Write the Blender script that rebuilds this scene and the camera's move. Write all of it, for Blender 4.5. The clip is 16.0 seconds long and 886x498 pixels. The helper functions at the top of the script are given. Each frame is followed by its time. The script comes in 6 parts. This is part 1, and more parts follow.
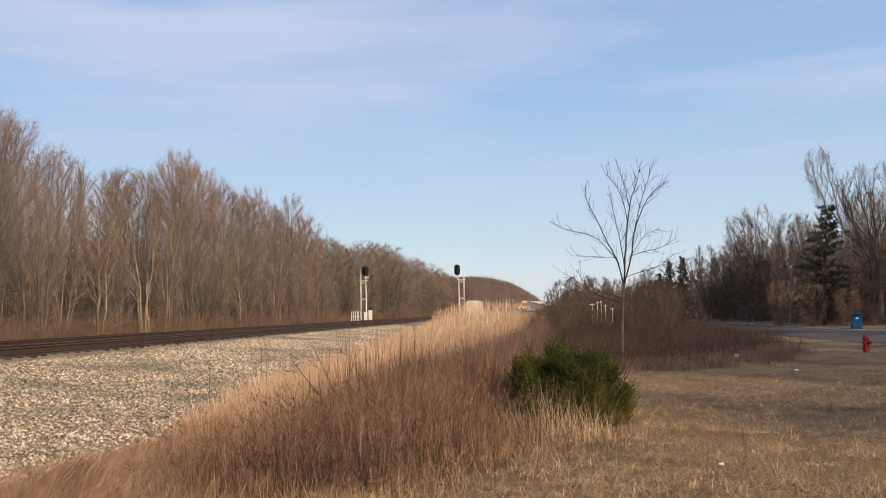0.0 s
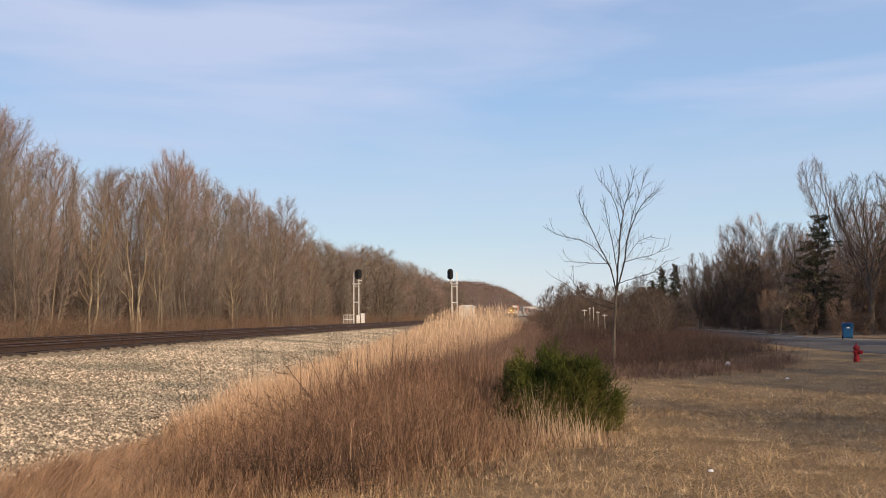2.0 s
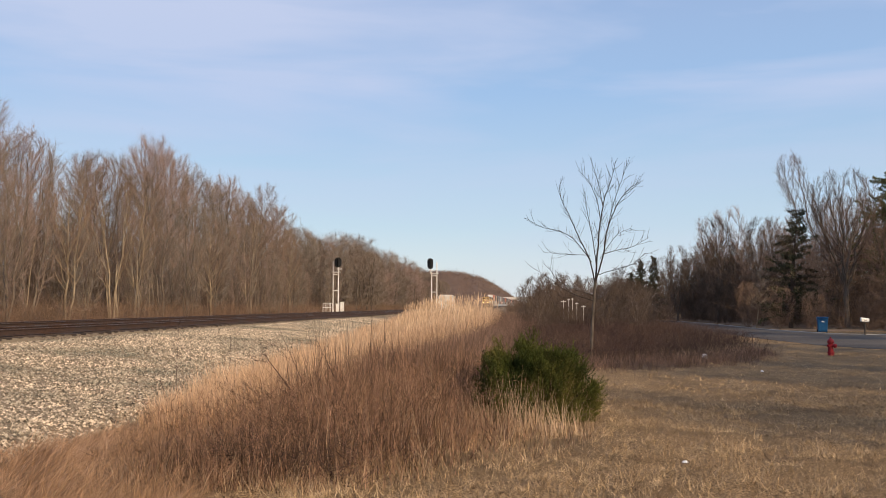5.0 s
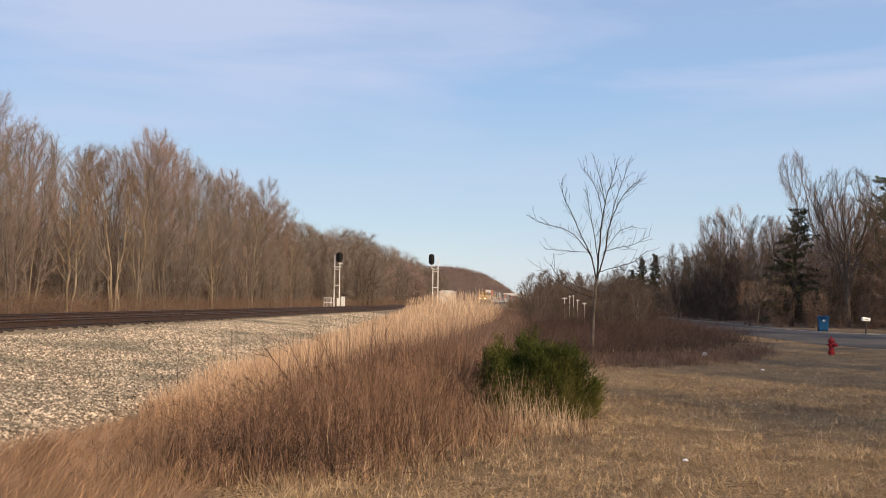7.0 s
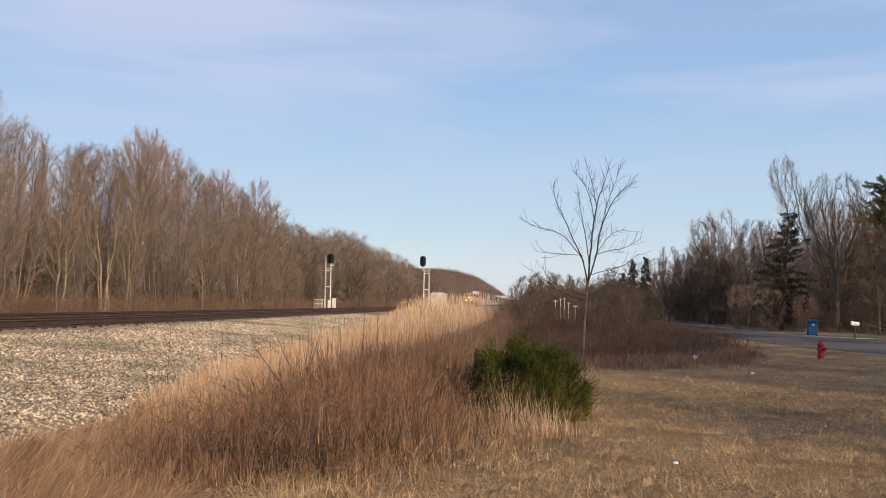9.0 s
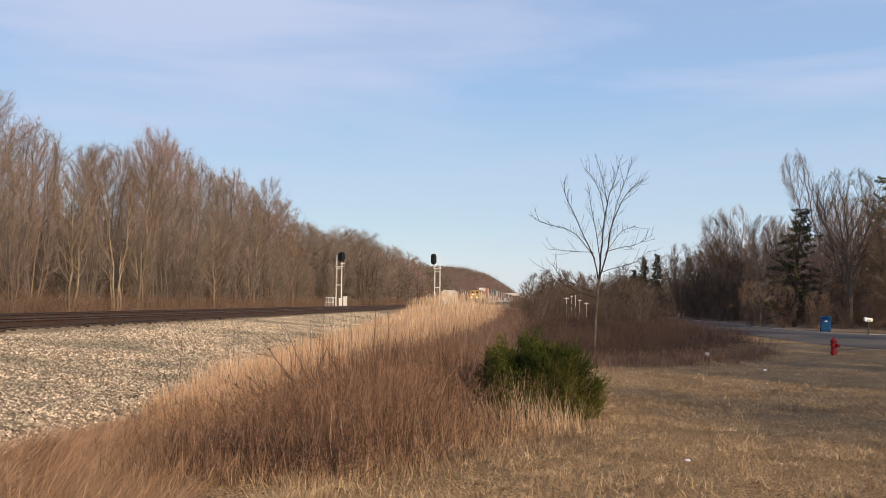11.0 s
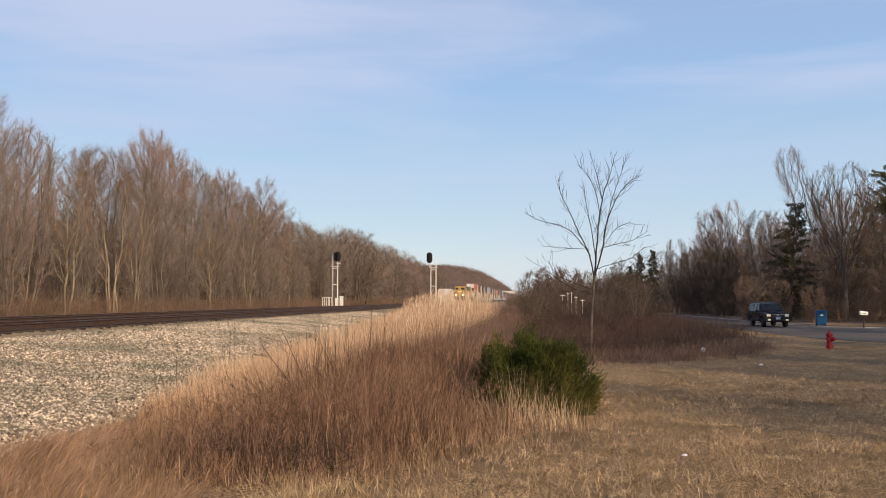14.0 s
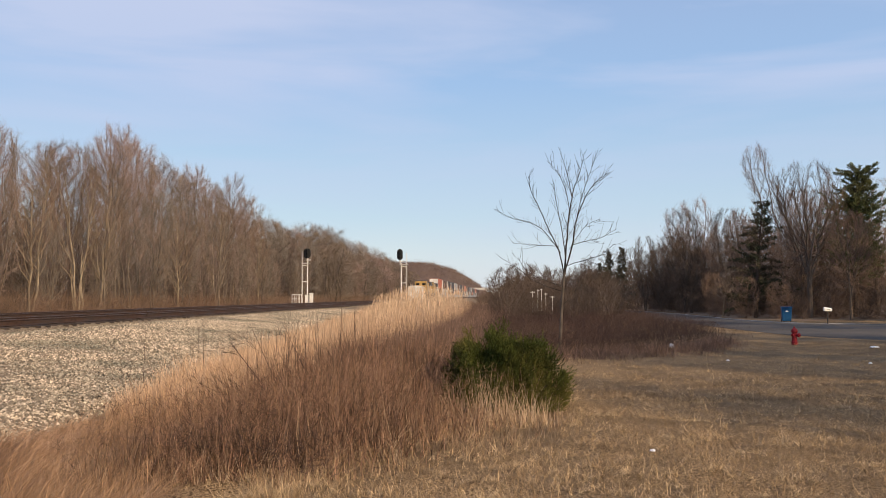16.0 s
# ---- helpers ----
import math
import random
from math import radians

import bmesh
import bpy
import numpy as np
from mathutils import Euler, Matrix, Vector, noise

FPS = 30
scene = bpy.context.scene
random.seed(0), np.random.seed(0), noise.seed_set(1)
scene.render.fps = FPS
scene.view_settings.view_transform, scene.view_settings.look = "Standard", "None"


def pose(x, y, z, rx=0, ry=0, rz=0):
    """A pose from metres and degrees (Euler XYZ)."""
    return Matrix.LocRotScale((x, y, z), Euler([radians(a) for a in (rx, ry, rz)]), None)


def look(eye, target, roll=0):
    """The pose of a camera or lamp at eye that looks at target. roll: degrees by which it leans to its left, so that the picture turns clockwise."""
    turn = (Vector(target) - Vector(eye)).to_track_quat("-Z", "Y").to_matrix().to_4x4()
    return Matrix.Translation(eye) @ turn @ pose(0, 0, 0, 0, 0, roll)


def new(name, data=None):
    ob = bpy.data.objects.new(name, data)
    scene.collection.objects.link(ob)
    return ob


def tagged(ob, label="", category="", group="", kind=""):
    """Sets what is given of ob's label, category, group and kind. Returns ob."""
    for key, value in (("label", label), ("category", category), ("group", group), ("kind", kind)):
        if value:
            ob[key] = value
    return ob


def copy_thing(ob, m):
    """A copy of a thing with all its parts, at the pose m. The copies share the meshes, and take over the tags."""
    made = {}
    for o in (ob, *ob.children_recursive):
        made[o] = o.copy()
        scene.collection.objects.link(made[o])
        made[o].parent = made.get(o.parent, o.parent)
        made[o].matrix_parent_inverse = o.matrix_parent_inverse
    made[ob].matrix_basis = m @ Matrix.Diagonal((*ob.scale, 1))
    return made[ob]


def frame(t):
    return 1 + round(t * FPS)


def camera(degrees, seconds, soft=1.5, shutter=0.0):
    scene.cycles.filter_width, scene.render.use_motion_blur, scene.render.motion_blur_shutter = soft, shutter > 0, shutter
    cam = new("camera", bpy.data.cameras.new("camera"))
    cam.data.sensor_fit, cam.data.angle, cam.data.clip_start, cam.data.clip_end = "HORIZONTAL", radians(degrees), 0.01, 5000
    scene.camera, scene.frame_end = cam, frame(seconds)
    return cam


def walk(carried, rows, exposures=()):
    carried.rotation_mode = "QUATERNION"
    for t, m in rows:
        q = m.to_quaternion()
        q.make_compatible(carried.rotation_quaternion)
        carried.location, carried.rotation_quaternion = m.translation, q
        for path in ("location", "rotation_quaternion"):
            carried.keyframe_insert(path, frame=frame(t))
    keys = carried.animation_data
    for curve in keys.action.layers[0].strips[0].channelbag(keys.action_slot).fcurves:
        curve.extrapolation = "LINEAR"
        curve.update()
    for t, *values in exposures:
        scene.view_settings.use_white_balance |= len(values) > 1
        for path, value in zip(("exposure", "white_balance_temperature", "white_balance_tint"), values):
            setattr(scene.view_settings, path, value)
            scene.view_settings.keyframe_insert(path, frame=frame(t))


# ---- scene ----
LENS = 54.2
cam = camera(LENS, 16.0, soft=0.9)
# seconds, eye x y z, yaw, pitch, roll
PATH = [
    (0.0, -0.007, 0.003, 1.654, 7.738, 4.153, -1.320),
    (0.5, -0.010, 0.003, 1.657, 7.464, 3.839, -0.296),
    (1.0, -0.011, -0.002, 1.648, 7.601, 4.346, -0.394),
    (1.5, -0.007, 0.001, 1.648, 7.481, 4.700, -0.783),
    (2.0, -0.003, -0.001, 1.646, 7.249, 4.423, -0.555),
    (2.5, 0.004, -0.002, 1.645, 6.597, 3.795, -0.519),
    (3.0, 0.008, -0.001, 1.642, 6.491, 3.093, -1.008),
    (3.5, 0.009, 0.000, 1.648, 6.274, 3.316, -1.333),
    (6.0, 0.005, 0.009, 1.647, 5.596, 3.714, 1.413),
    (6.5, -0.000, 0.004, 1.651, 5.555, 3.533, 1.675),
    (7.0, -0.002, 0.003, 1.653, 5.957, 3.436, 0.627),
    (7.5, 0.003, -0.001, 1.652, 6.064, 3.379, 0.423),
    (8.0, 0.003, 0.002, 1.653, 5.391, 3.829, 0.965),
    (8.5, -0.003, 0.002, 1.654, 5.117, 3.995, 0.932),
    (9.0, -0.010, 0.001, 1.650, 5.364, 3.585, 0.950),
    (9.5, -0.017, 0.000, 1.654, 6.196, 3.515, 1.274),
    (12.0, 0.002, -0.001, 1.651, 6.151, 3.388, 0.273),
    (12.5, 0.006, -0.004, 1.650, 6.751, 3.734, 0.002),
    (13.0, 0.009, -0.002, 1.648, 7.508, 3.717, -0.197),
    (13.5, 0.009, -0.003, 1.651, 7.087, 3.740, -0.175),
    (14.0, 0.004, 0.000, 1.648, 5.849, 3.333, 0.026),
    (14.5, -0.001, -0.006, 1.652, 4.703, 2.994, 0.234),
    (15.0, -0.002, -0.000, 1.646, 3.872, 3.290, 0.450),
    (15.5, -0.004, 0.001, 1.652, 3.673, 3.262, 0.440),
    (16.0, 0.000, -0.000, 1.650, 3.891, 3.121, -0.023),
]
walk(cam, [(t, pose(x, y, z, 90 + pi, -ro, ya)) for t, x, y, z, ya, pi, ro in PATH])

# ---- world, sun ----
SUN_AZ, SUN_EL = 142.0, 23.0      # degrees clockwise from +y (the track's direction), above the horizon
scene.view_settings.exposure = 0.0


def make_world():
    w = bpy.data.worlds.new("world")
    scene.world = w
    w.use_nodes = True
    nt = w.node_tree
    nt.nodes.clear()
    N, L = nt.nodes.new, nt.links.new
    out, bg = N("ShaderNodeOutputWorld"), N("ShaderNodeBackground")
    sky = N("ShaderNodeTexSky")
    sky.sky_type, sky.sun_disc = "NISHITA", False
    sky.sun_elevation, sky.sun_rotation = radians(SUN_EL), radians(SUN_AZ)
    sky.air_density, sky.dust_density, sky.ozone_density = 1.0, 0.6, 1.6
    # thin high cloud in long streaks
    tc, mp = N("ShaderNodeTexCoord"), N("ShaderNodeMapping")
    mp.inputs["Scale"].default_value, mp.inputs["Location"].default_value = (1.3, 1.3, 9.0), (0, 0, 0.6)
    mp.inputs["Rotation"].default_value = (0.0, radians(6), 0.3)
    n1 = N("ShaderNodeTexNoise")
    n1.inputs["Scale"].default_value, n1.inputs["Detail"].default_value = 1.5, 5
    n1.inputs["Roughness"].default_value, n1.inputs["Distortion"].default_value = 0.5, 0.4
    r1 = N("ShaderNodeValToRGB")
    r1.color_ramp.elements[0].position, r1.color_ramp.elements[1].position = 0.42, 0.66
    sep, up = N("ShaderNodeSeparateXYZ"), N("ShaderNodeMapRange")
    up.inputs[1].default_value, up.inputs[2].default_value = 0.05, 0.32
    up.inputs[3].default_value, up.inputs[4].default_value = 0.25, 1.0
    mul = N("ShaderNodeMath")
    mul.operation = "MULTIPLY"
    mul2 = N("ShaderNodeMath")
    mul2.operation, mul2.inputs[1].default_value = "MULTIPLY", 0.8
    # pale haze towards the horizon, thin veil higher up
    veil = N("ShaderNodeValToRGB")
    e = veil.color_ramp.elements
    e[0].position, e[0].color = 0.0, (0.92, 0.97, 0.98, 1)
    e[1].position, e[1].color = 1.0, (0.40, 0.47, 0.76, 1)
    for pos, c in ((0.09, (0.65, 0.83, 0.99, 1)), (0.24, (0.44, 0.66, 1.0, 1)), (0.42, (0.42, 0.54, 0.86, 1))):
        k = e.new(pos)
        k.color = c
    vs = N("ShaderNodeVectorMath")
    vs.operation, vs.inputs[3].default_value = "SCALE", 9.6
    vm = N("ShaderNodeMixRGB")
    vm.inputs[0].default_value = 0.8
    mix = N("ShaderNodeMixRGB")
    mix.inputs[2].default_value = (6.3, 7.0, 9.2, 1)
    L(tc.outputs["Generated"], mp.inputs[0])
    L(mp.outputs[0], n1.inputs["Vector"])
    L(n1.outputs["Fac"], r1.inputs[0])
    L(tc.outputs["Generated"], sep.inputs[0])
    L(sep.outputs["Z"], up.inputs[0])
    L(r1.outputs[0], mul.inputs[0])
    L(up.outputs[0], mul.inputs[1])
    L(mul.outputs[0], mul2.inputs[0])
    L(mul2.outputs[0], mix.inputs[0])
    L(sep.outputs["Z"], veil.inputs[0])
    L(veil.outputs[0], vs.inputs[0])
    L(sky.outputs[0], vm.inputs[1])
    L(vs.outputs[0], vm.inputs[2])
    L(vm.outputs[0], mix.inputs[1])
    L(mix.outputs[0], bg.inputs[0])
    bg.inputs[1].default_value = 0.093
    L(bg.outputs[0], out.inputs[0])


make_world()
sun_data = bpy.data.lights.new("sun", "SUN")
sun_data.energy, sun_data.angle, sun_data.color = 4.4, radians(0.6), (1.0, 0.75, 0.48)
sun = new("sun", sun_data)
_a, _e = radians(SUN_AZ), radians(SUN_EL)
sun.matrix_world = look((math.sin(_a) * math.cos(_e) * 50, math.cos(_a) * math.cos(_e) * 50, math.sin(_e) * 50 + 20), (0, 0, 20))


# ---- materials ----
def mat(name, a, b, scale=8.0, rough=0.85, bump=0.0, big=None, bigscale=0.4, metal=0.0, island=0.0, objrand=0.0, coord="Object",
        bumpscale=None, emit=0.0, stretch=None, spec=0.3):
    """Two colours mixed by fine noise, a third by coarse noise; value jitter per island or per object."""
    m = bpy.data.materials.new(name)
    m.use_nodes = True
    nt = m.node_tree
    N, L = nt.nodes.new, nt.links.new
    p = nt.nodes["Principled BSDF"]
    p.inputs["Roughness"].default_value, p.inputs["Metallic"].default_value = rough, metal
    p.inputs["Specular IOR Level"].default_value = spec
    tc = N("ShaderNodeTexCoord")
    src = tc.outputs[coord]
    if stretch:
        mp = N("ShaderNodeMapping")
        mp.inputs["Scale"].default_value = stretch
        L(src, mp.inputs[0])
        src = mp.outputs[0]
    n = N("ShaderNodeTexNoise")
    n.inputs["Scale"].default_value, n.inputs["Detail"].default_value = scale, 4
    L(src, n.inputs["Vector"])
    ramp = N("ShaderNodeValToRGB")
    ramp.color_ramp.elements[0].position, ramp.color_ramp.elements[1].position = 0.35, 0.65
    ramp.color_ramp.elements[0].color, ramp.color_ramp.elements[1].color = (*a, 1), (*b, 1)
    L(n.outputs["Fac"], ramp.inputs[0])
    col = ramp.outputs[0]
    if big:
        n2 = N("ShaderNodeTexNoise")
        n2.inputs["Scale"].default_value, n2.inputs["Detail"].default_value = bigscale, 3
        L(src, n2.inputs["Vector"])
        r2 = N("ShaderNodeValToRGB")
        r2.color_ramp.elements[0].position, r2.color_ramp.elements[1].position = 0.42, 0.66
        L(n2.outputs["Fac"], r2.inputs[0])
        mx = N("ShaderNodeMixRGB")
        L(r2.outputs[0], mx.inputs[0])
        L(col, mx.inputs[1])
        mx.inputs[2].default_value = (*big, 1)
        col = mx.outputs[0]
    if island or objrand:
        g = N("ShaderNodeNewGeometry") if island else N("ShaderNodeObjectInfo")
        mr = N("ShaderNodeMapRange")
        k = island or objrand
        mr.inputs[3].default_value, mr.inputs[4].default_value = 1 - k, 1 + k
        L(g.outputs["Random Per Island" if island else "Random"], mr.inputs[0])
        hs = N("ShaderNodeHueSaturation")
        L(mr.outputs[0], hs.inputs["Value"])
        L(col, hs.inputs["Color"])
        col = hs.outputs[0]
    L(col, p.inputs["Base Color"])
    if bump:
        n3 = N("ShaderNodeTexNoise")
        n3.inputs["Scale"].default_value, n3.inputs["Detail"].default_value = bumpscale or scale * 2, 5
        L(src, n3.inputs["Vector"])
        bp = N("ShaderNodeBump")
        bp.inputs["Strength"].default_value, bp.inputs["Distance"].default_value = bump, 0.03
        L(n3.outputs["Fac"], bp.inputs["Height"])
        L(bp.outputs[0], p.inputs["Normal"])
    if emit:
        L(col, p.inputs["Emission Color"])
        p.inputs["Emission Strength"].default_value = emit
    return m


M = {}
M["ground"] = mat("dry_turf", (0.080, 0.049, 0.025), (0.50, 0.345, 0.185), 42.0, 0.95, 1.0, (0.19, 0.13, 0.073), 0.75, bumpscale=55, spec=0.05)
# dark bed tones: dirty fines, and shade painted into the gaps between stones
M["ballast"] = mat("ballast_bed", (0.07, 0.052, 0.034), (0.40, 0.31, 0.205), 26.0, 0.95, 1.0, (0.26, 0.205, 0.13), 0.3, bumpscale=30, spec=0.05)
M["stone"] = mat("ballast_stone", (0.25, 0.20, 0.142), (0.60, 0.49, 0.355), 9.0, 0.9, 0.3, (0.21, 0.19, 0.14), 0.4, island=0.8, spec=0.1)
M["asphalt"] = mat("asphalt", (0.075, 0.067, 0.059), (0.105, 0.094, 0.083), 5.0, 0.95, 0.4, (0.135, 0.12, 0.102), 0.12, bumpscale=60, spec=0.12)
M["kerb"] = mat("kerb_concrete", (0.3, 0.28, 0.25), (0.42, 0.4, 0.36), 6.0, 0.9, 0.3, (0.22, 0.2, 0.17), 0.5)
M["rail"] = mat("rusty_rail", (0.055, 0.032, 0.022), (0.10, 0.055, 0.035), 9.0, 0.7, 0.3, (0.07, 0.05, 0.04), 0.6, metal=0.2)
M["railhead"] = mat("worn_railhead", (0.30, 0.28, 0.27), (0.42, 0.40, 0.38), 9.0, 0.35, 0.0, metal=0.9)
M["tie"] = mat("tarred_tie", (0.045, 0.032, 0.025), (0.10, 0.075, 0.058), 12.0, 0.95, 0.6, objrand=0.3, stretch=(1, 8, 8))
M["bark"] = mat("grey_brown_bark", (0.085, 0.068, 0.053), (0.18, 0.145, 0.113), 4.0, 0.95, 0.5, (0.12, 0.092, 0.07), 0.4, objrand=0.3, stretch=(3, 3, 0.6))
M["greybark"] = mat("pale_grey_bark", (0.125, 0.10, 0.076), (0.225, 0.184, 0.14), 3.0, 0.95, 0.4, (0.12, 0.095, 0.072), 0.5, objrand=0.3, stretch=(2, 2, 0.7))
M["palebark"] = mat("pale_bark", (0.25, 0.194, 0.132), (0.41, 0.334, 0.236), 2.0, 0.9, 0.4, (0.19, 0.142, 0.095), 0.6, stretch=(2, 2, 0.7))
M["twig"] = mat("brown_twigs", (0.145, 0.113, 0.085), (0.275, 0.222, 0.17), 0.8, 0.95, 0.0, (0.22, 0.166, 0.126), 0.25, objrand=0.3)
M["brush"] = mat("brown_brush", (0.115, 0.078, 0.054), (0.25, 0.17, 0.118), 0.7, 0.95, 0.0, (0.20, 0.128, 0.088), 0.3, island=0.4)
M["twigred"] = mat("reddish_twigs", (0.19, 0.138, 0.112), (0.34, 0.252, 0.21), 0.8, 0.95, 0.0, (0.30, 0.21, 0.17), 0.25, objrand=0.25)
M["twiggrey"] = mat("grey_twigs", (0.138, 0.117, 0.096), (0.262, 0.228, 0.19), 0.8, 0.95, 0.0, objrand=0.25)
# dark twigs; inside the left woods this tone also paints in shade
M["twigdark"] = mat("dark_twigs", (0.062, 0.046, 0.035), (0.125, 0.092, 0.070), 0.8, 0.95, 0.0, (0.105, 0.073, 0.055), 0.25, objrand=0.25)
M["sapbark"] = mat("sapling_bark", (0.022, 0.018, 0.015), (0.050, 0.039, 0.031), 6.0, 0.9, 0.3)
M["saptrunk"] = mat("grey_sapling_bark", (0.065, 0.053, 0.043), (0.115, 0.094, 0.078), 8.0, 0.9, 0.3, stretch=(2, 2, 0.6))
M["tantwig"] = mat("tan_twigs", (0.13, 0.088, 0.064), (0.23, 0.16, 0.116), 0.8, 0.95, 0.0, (0.19, 0.122, 0.086), 0.3, objrand=0.2)
M["bramble"] = mat("purple_brown_canes", (0.036, 0.022, 0.018), (0.085, 0.050, 0.040), 1.0, 0.9, 0.0, (0.068, 0.044, 0.033), 0.4, island=0.5)
M["stems"] = mat("red_brown_stems", (0.042, 0.023, 0.016), (0.335, 0.198, 0.132), 1.6, 0.9, 0.0, (0.175, 0.11, 0.068), 0.6, island=0.85, stretch=(6, 6, 0.5), spec=0.1)
M["weedbrown"] = mat("purple_brown_weeds", (0.080, 0.053, 0.043), (0.23, 0.155, 0.12), 1.2, 0.9, 0.0, (0.16, 0.105, 0.078), 0.4, island=0.6, spec=0.1)
M["palestem"] = mat("pale_dead_stems", (0.34, 0.235, 0.15), (0.56, 0.42, 0.28), 1.5, 0.9, 0.0, island=0.4)
M["verge"] = mat("reddish_tan_grass", (0.17, 0.092, 0.054), (0.56, 0.36, 0.22), 3.5, 0.9, 0.0, (0.38, 0.24, 0.14), 0.5, island=0.55, spec=0.1)
M["reed"] = mat("tan_reed", (0.43, 0.28, 0.17), (0.68, 0.485, 0.325), 1.0, 0.85, 0.0, (0.54, 0.36, 0.225), 0.25, island=0.4, stretch=(3, 3, 0.4))
M["plume"] = mat("reed_plume", (0.48, 0.33, 0.21), (0.66, 0.49, 0.33), 2.0, 0.95, 0.0, island=0.35)
M["grass"] = mat("dry_grass", (0.125, 0.075, 0.039), (0.70, 0.51, 0.29), 7.0, 0.9, 0.0, (0.24, 0.165, 0.096), 1.3, island=0.65, spec=0.1)
M["straw"] = mat("pale_straw", (0.26, 0.172, 0.098), (0.66, 0.49, 0.295), 4.5, 0.9, 0.0, (0.36, 0.25, 0.145), 0.6, island=0.5, spec=0.1)
M["litter"] = mat("leaf_litter", (0.15, 0.10, 0.065), (0.25, 0.17, 0.11), 2.0, 0.95, 0.6, (0.20, 0.15, 0.09), 0.2)
M["juniper"] = mat("juniper_green", (0.024, 0.036, 0.010), (0.076, 0.088, 0.022), 3.5, 0.95, 0.0, (0.115, 0.106, 0.032), 1.6, island=0.45, spec=0.05)
M["spruce"] = mat("spruce_green", (0.038, 0.045, 0.028), (0.085, 0.086, 0.052), 1.0, 0.95, 0.0, (0.115, 0.090, 0.064), 0.5, island=0.4, spec=0.08)
M["pine"] = mat("pine_green", (0.055, 0.072, 0.030), (0.11, 0.128, 0.055), 0.7, 0.9, 0.0, (0.12, 0.118, 0.06), 0.3, island=0.3, spec=0.08)


# ---- mesh helpers ----
def mesh(name, verts, faces, material):
    me = bpy.data.meshes.new(name)
    me.from_pydata(verts if isinstance(verts, list) else verts.tolist(), [], faces if isinstance(faces, list) else faces.tolist())
    me.materials.append(material)
    me.update()
    return me


def part(name, bm, material, parent, label="", smooth=False):
    me = bpy.data.meshes.new(name)
    bm.to_mesh(me)
    bm.free()
    me.materials.append(material)
    if smooth:
        for p in me.polygons:
            p.use_smooth = True
    ob = new(name, me)
    ob.parent = parent
    if label:
        tagged(ob, label)
    return ob


def joined(bm, other):
    me = bpy.data.meshes.new("tmp")
    other.to_mesh(me)
    other.free()
    bm.from_mesh(me)
    bpy.data.meshes.remove(me)
    return bm


def box(bm, c, s, bevel=0.0, rot=None, taper=None):
    """A box of size s round c, bevelled; taper narrows its top in x and y."""
    b = bmesh.new()
    bmesh.ops.create_cube(b, size=1.0)
    for v in b.verts:
        if taper and v.co.z > 0:
            v.co.x *= taper[0]
            v.co.y *= taper[1]
        v.co = Vector((v.co.x * s[0], v.co.y * s[1], v.co.z * s[2]))
    if bevel:
        bmesh.ops.bevel(b, geom=list(b.edges), offset=bevel, segments=2, affect="EDGES", profile=0.6)
    if rot is not None:
        bmesh.ops.transform(b, matrix=rot, verts=b.verts)
    bmesh.ops.translate(b, vec=c, verts=b.verts)
    return joined(bm, b)


def rod(bm, a, b_, r, sides=8, r2=None):
    a, b_ = Vector(a), Vector(b_)
    d = b_ - a
    b = bmesh.new()
    bmesh.ops.create_cone(b, cap_ends=True, segments=sides, radius1=r, radius2=r if r2 is None else r2, depth=d.length)
    bmesh.ops.transform(b, matrix=Matrix.Translation((a + b_) / 2) @ d.to_track_quat("Z", "Y").to_matrix().to_4x4(), verts=b.verts)
    return joined(bm, b)


def one(name, bm, material, label, category, group="", kind="", smooth=False):
    ob = part(name, bm, material, None, "", smooth)
    return tagged(ob, label, category, group, kind)


def empty(name, m, label, category, group=""):
    ob = new(name)
    ob.matrix_basis = m
    ob.empty_display_size = 0.2
    return tagged(ob, label, category, group)


# ---- ground ----
def smooth(v, a, b):
    t = np.clip((np.asarray(v, float) - a) / (b - a), 0, 1)
    return t * t * (3 - 2 * t)


EMB_U = [-1e4, 4.6, 6.0, 9.0, 11.5, 13.38, 13.62, 21.0, 22.6, 25.5, 31.0, 60.0, 1e4]
EMB_Z = [0.0, 0.0, 0.03, 0.18, 0.45, 0.60, 0.70, 0.70, 0.52, -0.05, 0.0, 0.3, 0.3]


def ground_z(x, y):
    x, y = np.asarray(x, float), np.asarray(y, float)
    emb = np.interp(-x, EMB_U, EMB_Z)
    fall = -0.28 * smooth(y, 12, 34) * smooth(x, -5, 2)
    up = 0.05 * smooth(y, 24, 33) * smooth(x, 11.4, 13.4 + np.maximum(0, 36 - y) * 0.4) + 0.06 * smooth(y, 45, 60) * smooth(x, 2, 11) * (1 - smooth(x, 11.4, 13.4))
    return emb + fall + up


def grid_lines(stops):
    vals = []
    for (a, b, step) in stops:
        vals += list(np.arange(a, b, step))
    return np.array(vals + [stops[-1][1]])


def sheet(name, xs, ys, zfun, material):
    X, Y = np.meshgrid(xs, ys)
    V = np.stack([X, Y, zfun(X, Y)], -1).reshape(-1, 3)
    nx, ny = len(xs), len(ys)
    i = (np.arange(ny - 1)[:, None] * nx + np.arange(nx - 1)[None, :]).ravel()
    F = np.stack([i, i + 1, i + nx + 1, i + nx], -1)
    me = mesh(name, V, F, material)
    for p in me.polygons:
        p.use_smooth = True
    return new(name, me)


def lumps(X, Y, k):
    return k * (np.sin(X * 2.1 + 1.3 * np.sin(Y * 1.7)) * np.sin(Y * 1.9 + np.sin(X * 1.1)) + 0.5 * np.sin(X * 5.3 + Y * 3.1) * np.sin(Y * 4.7 - X * 2.2))


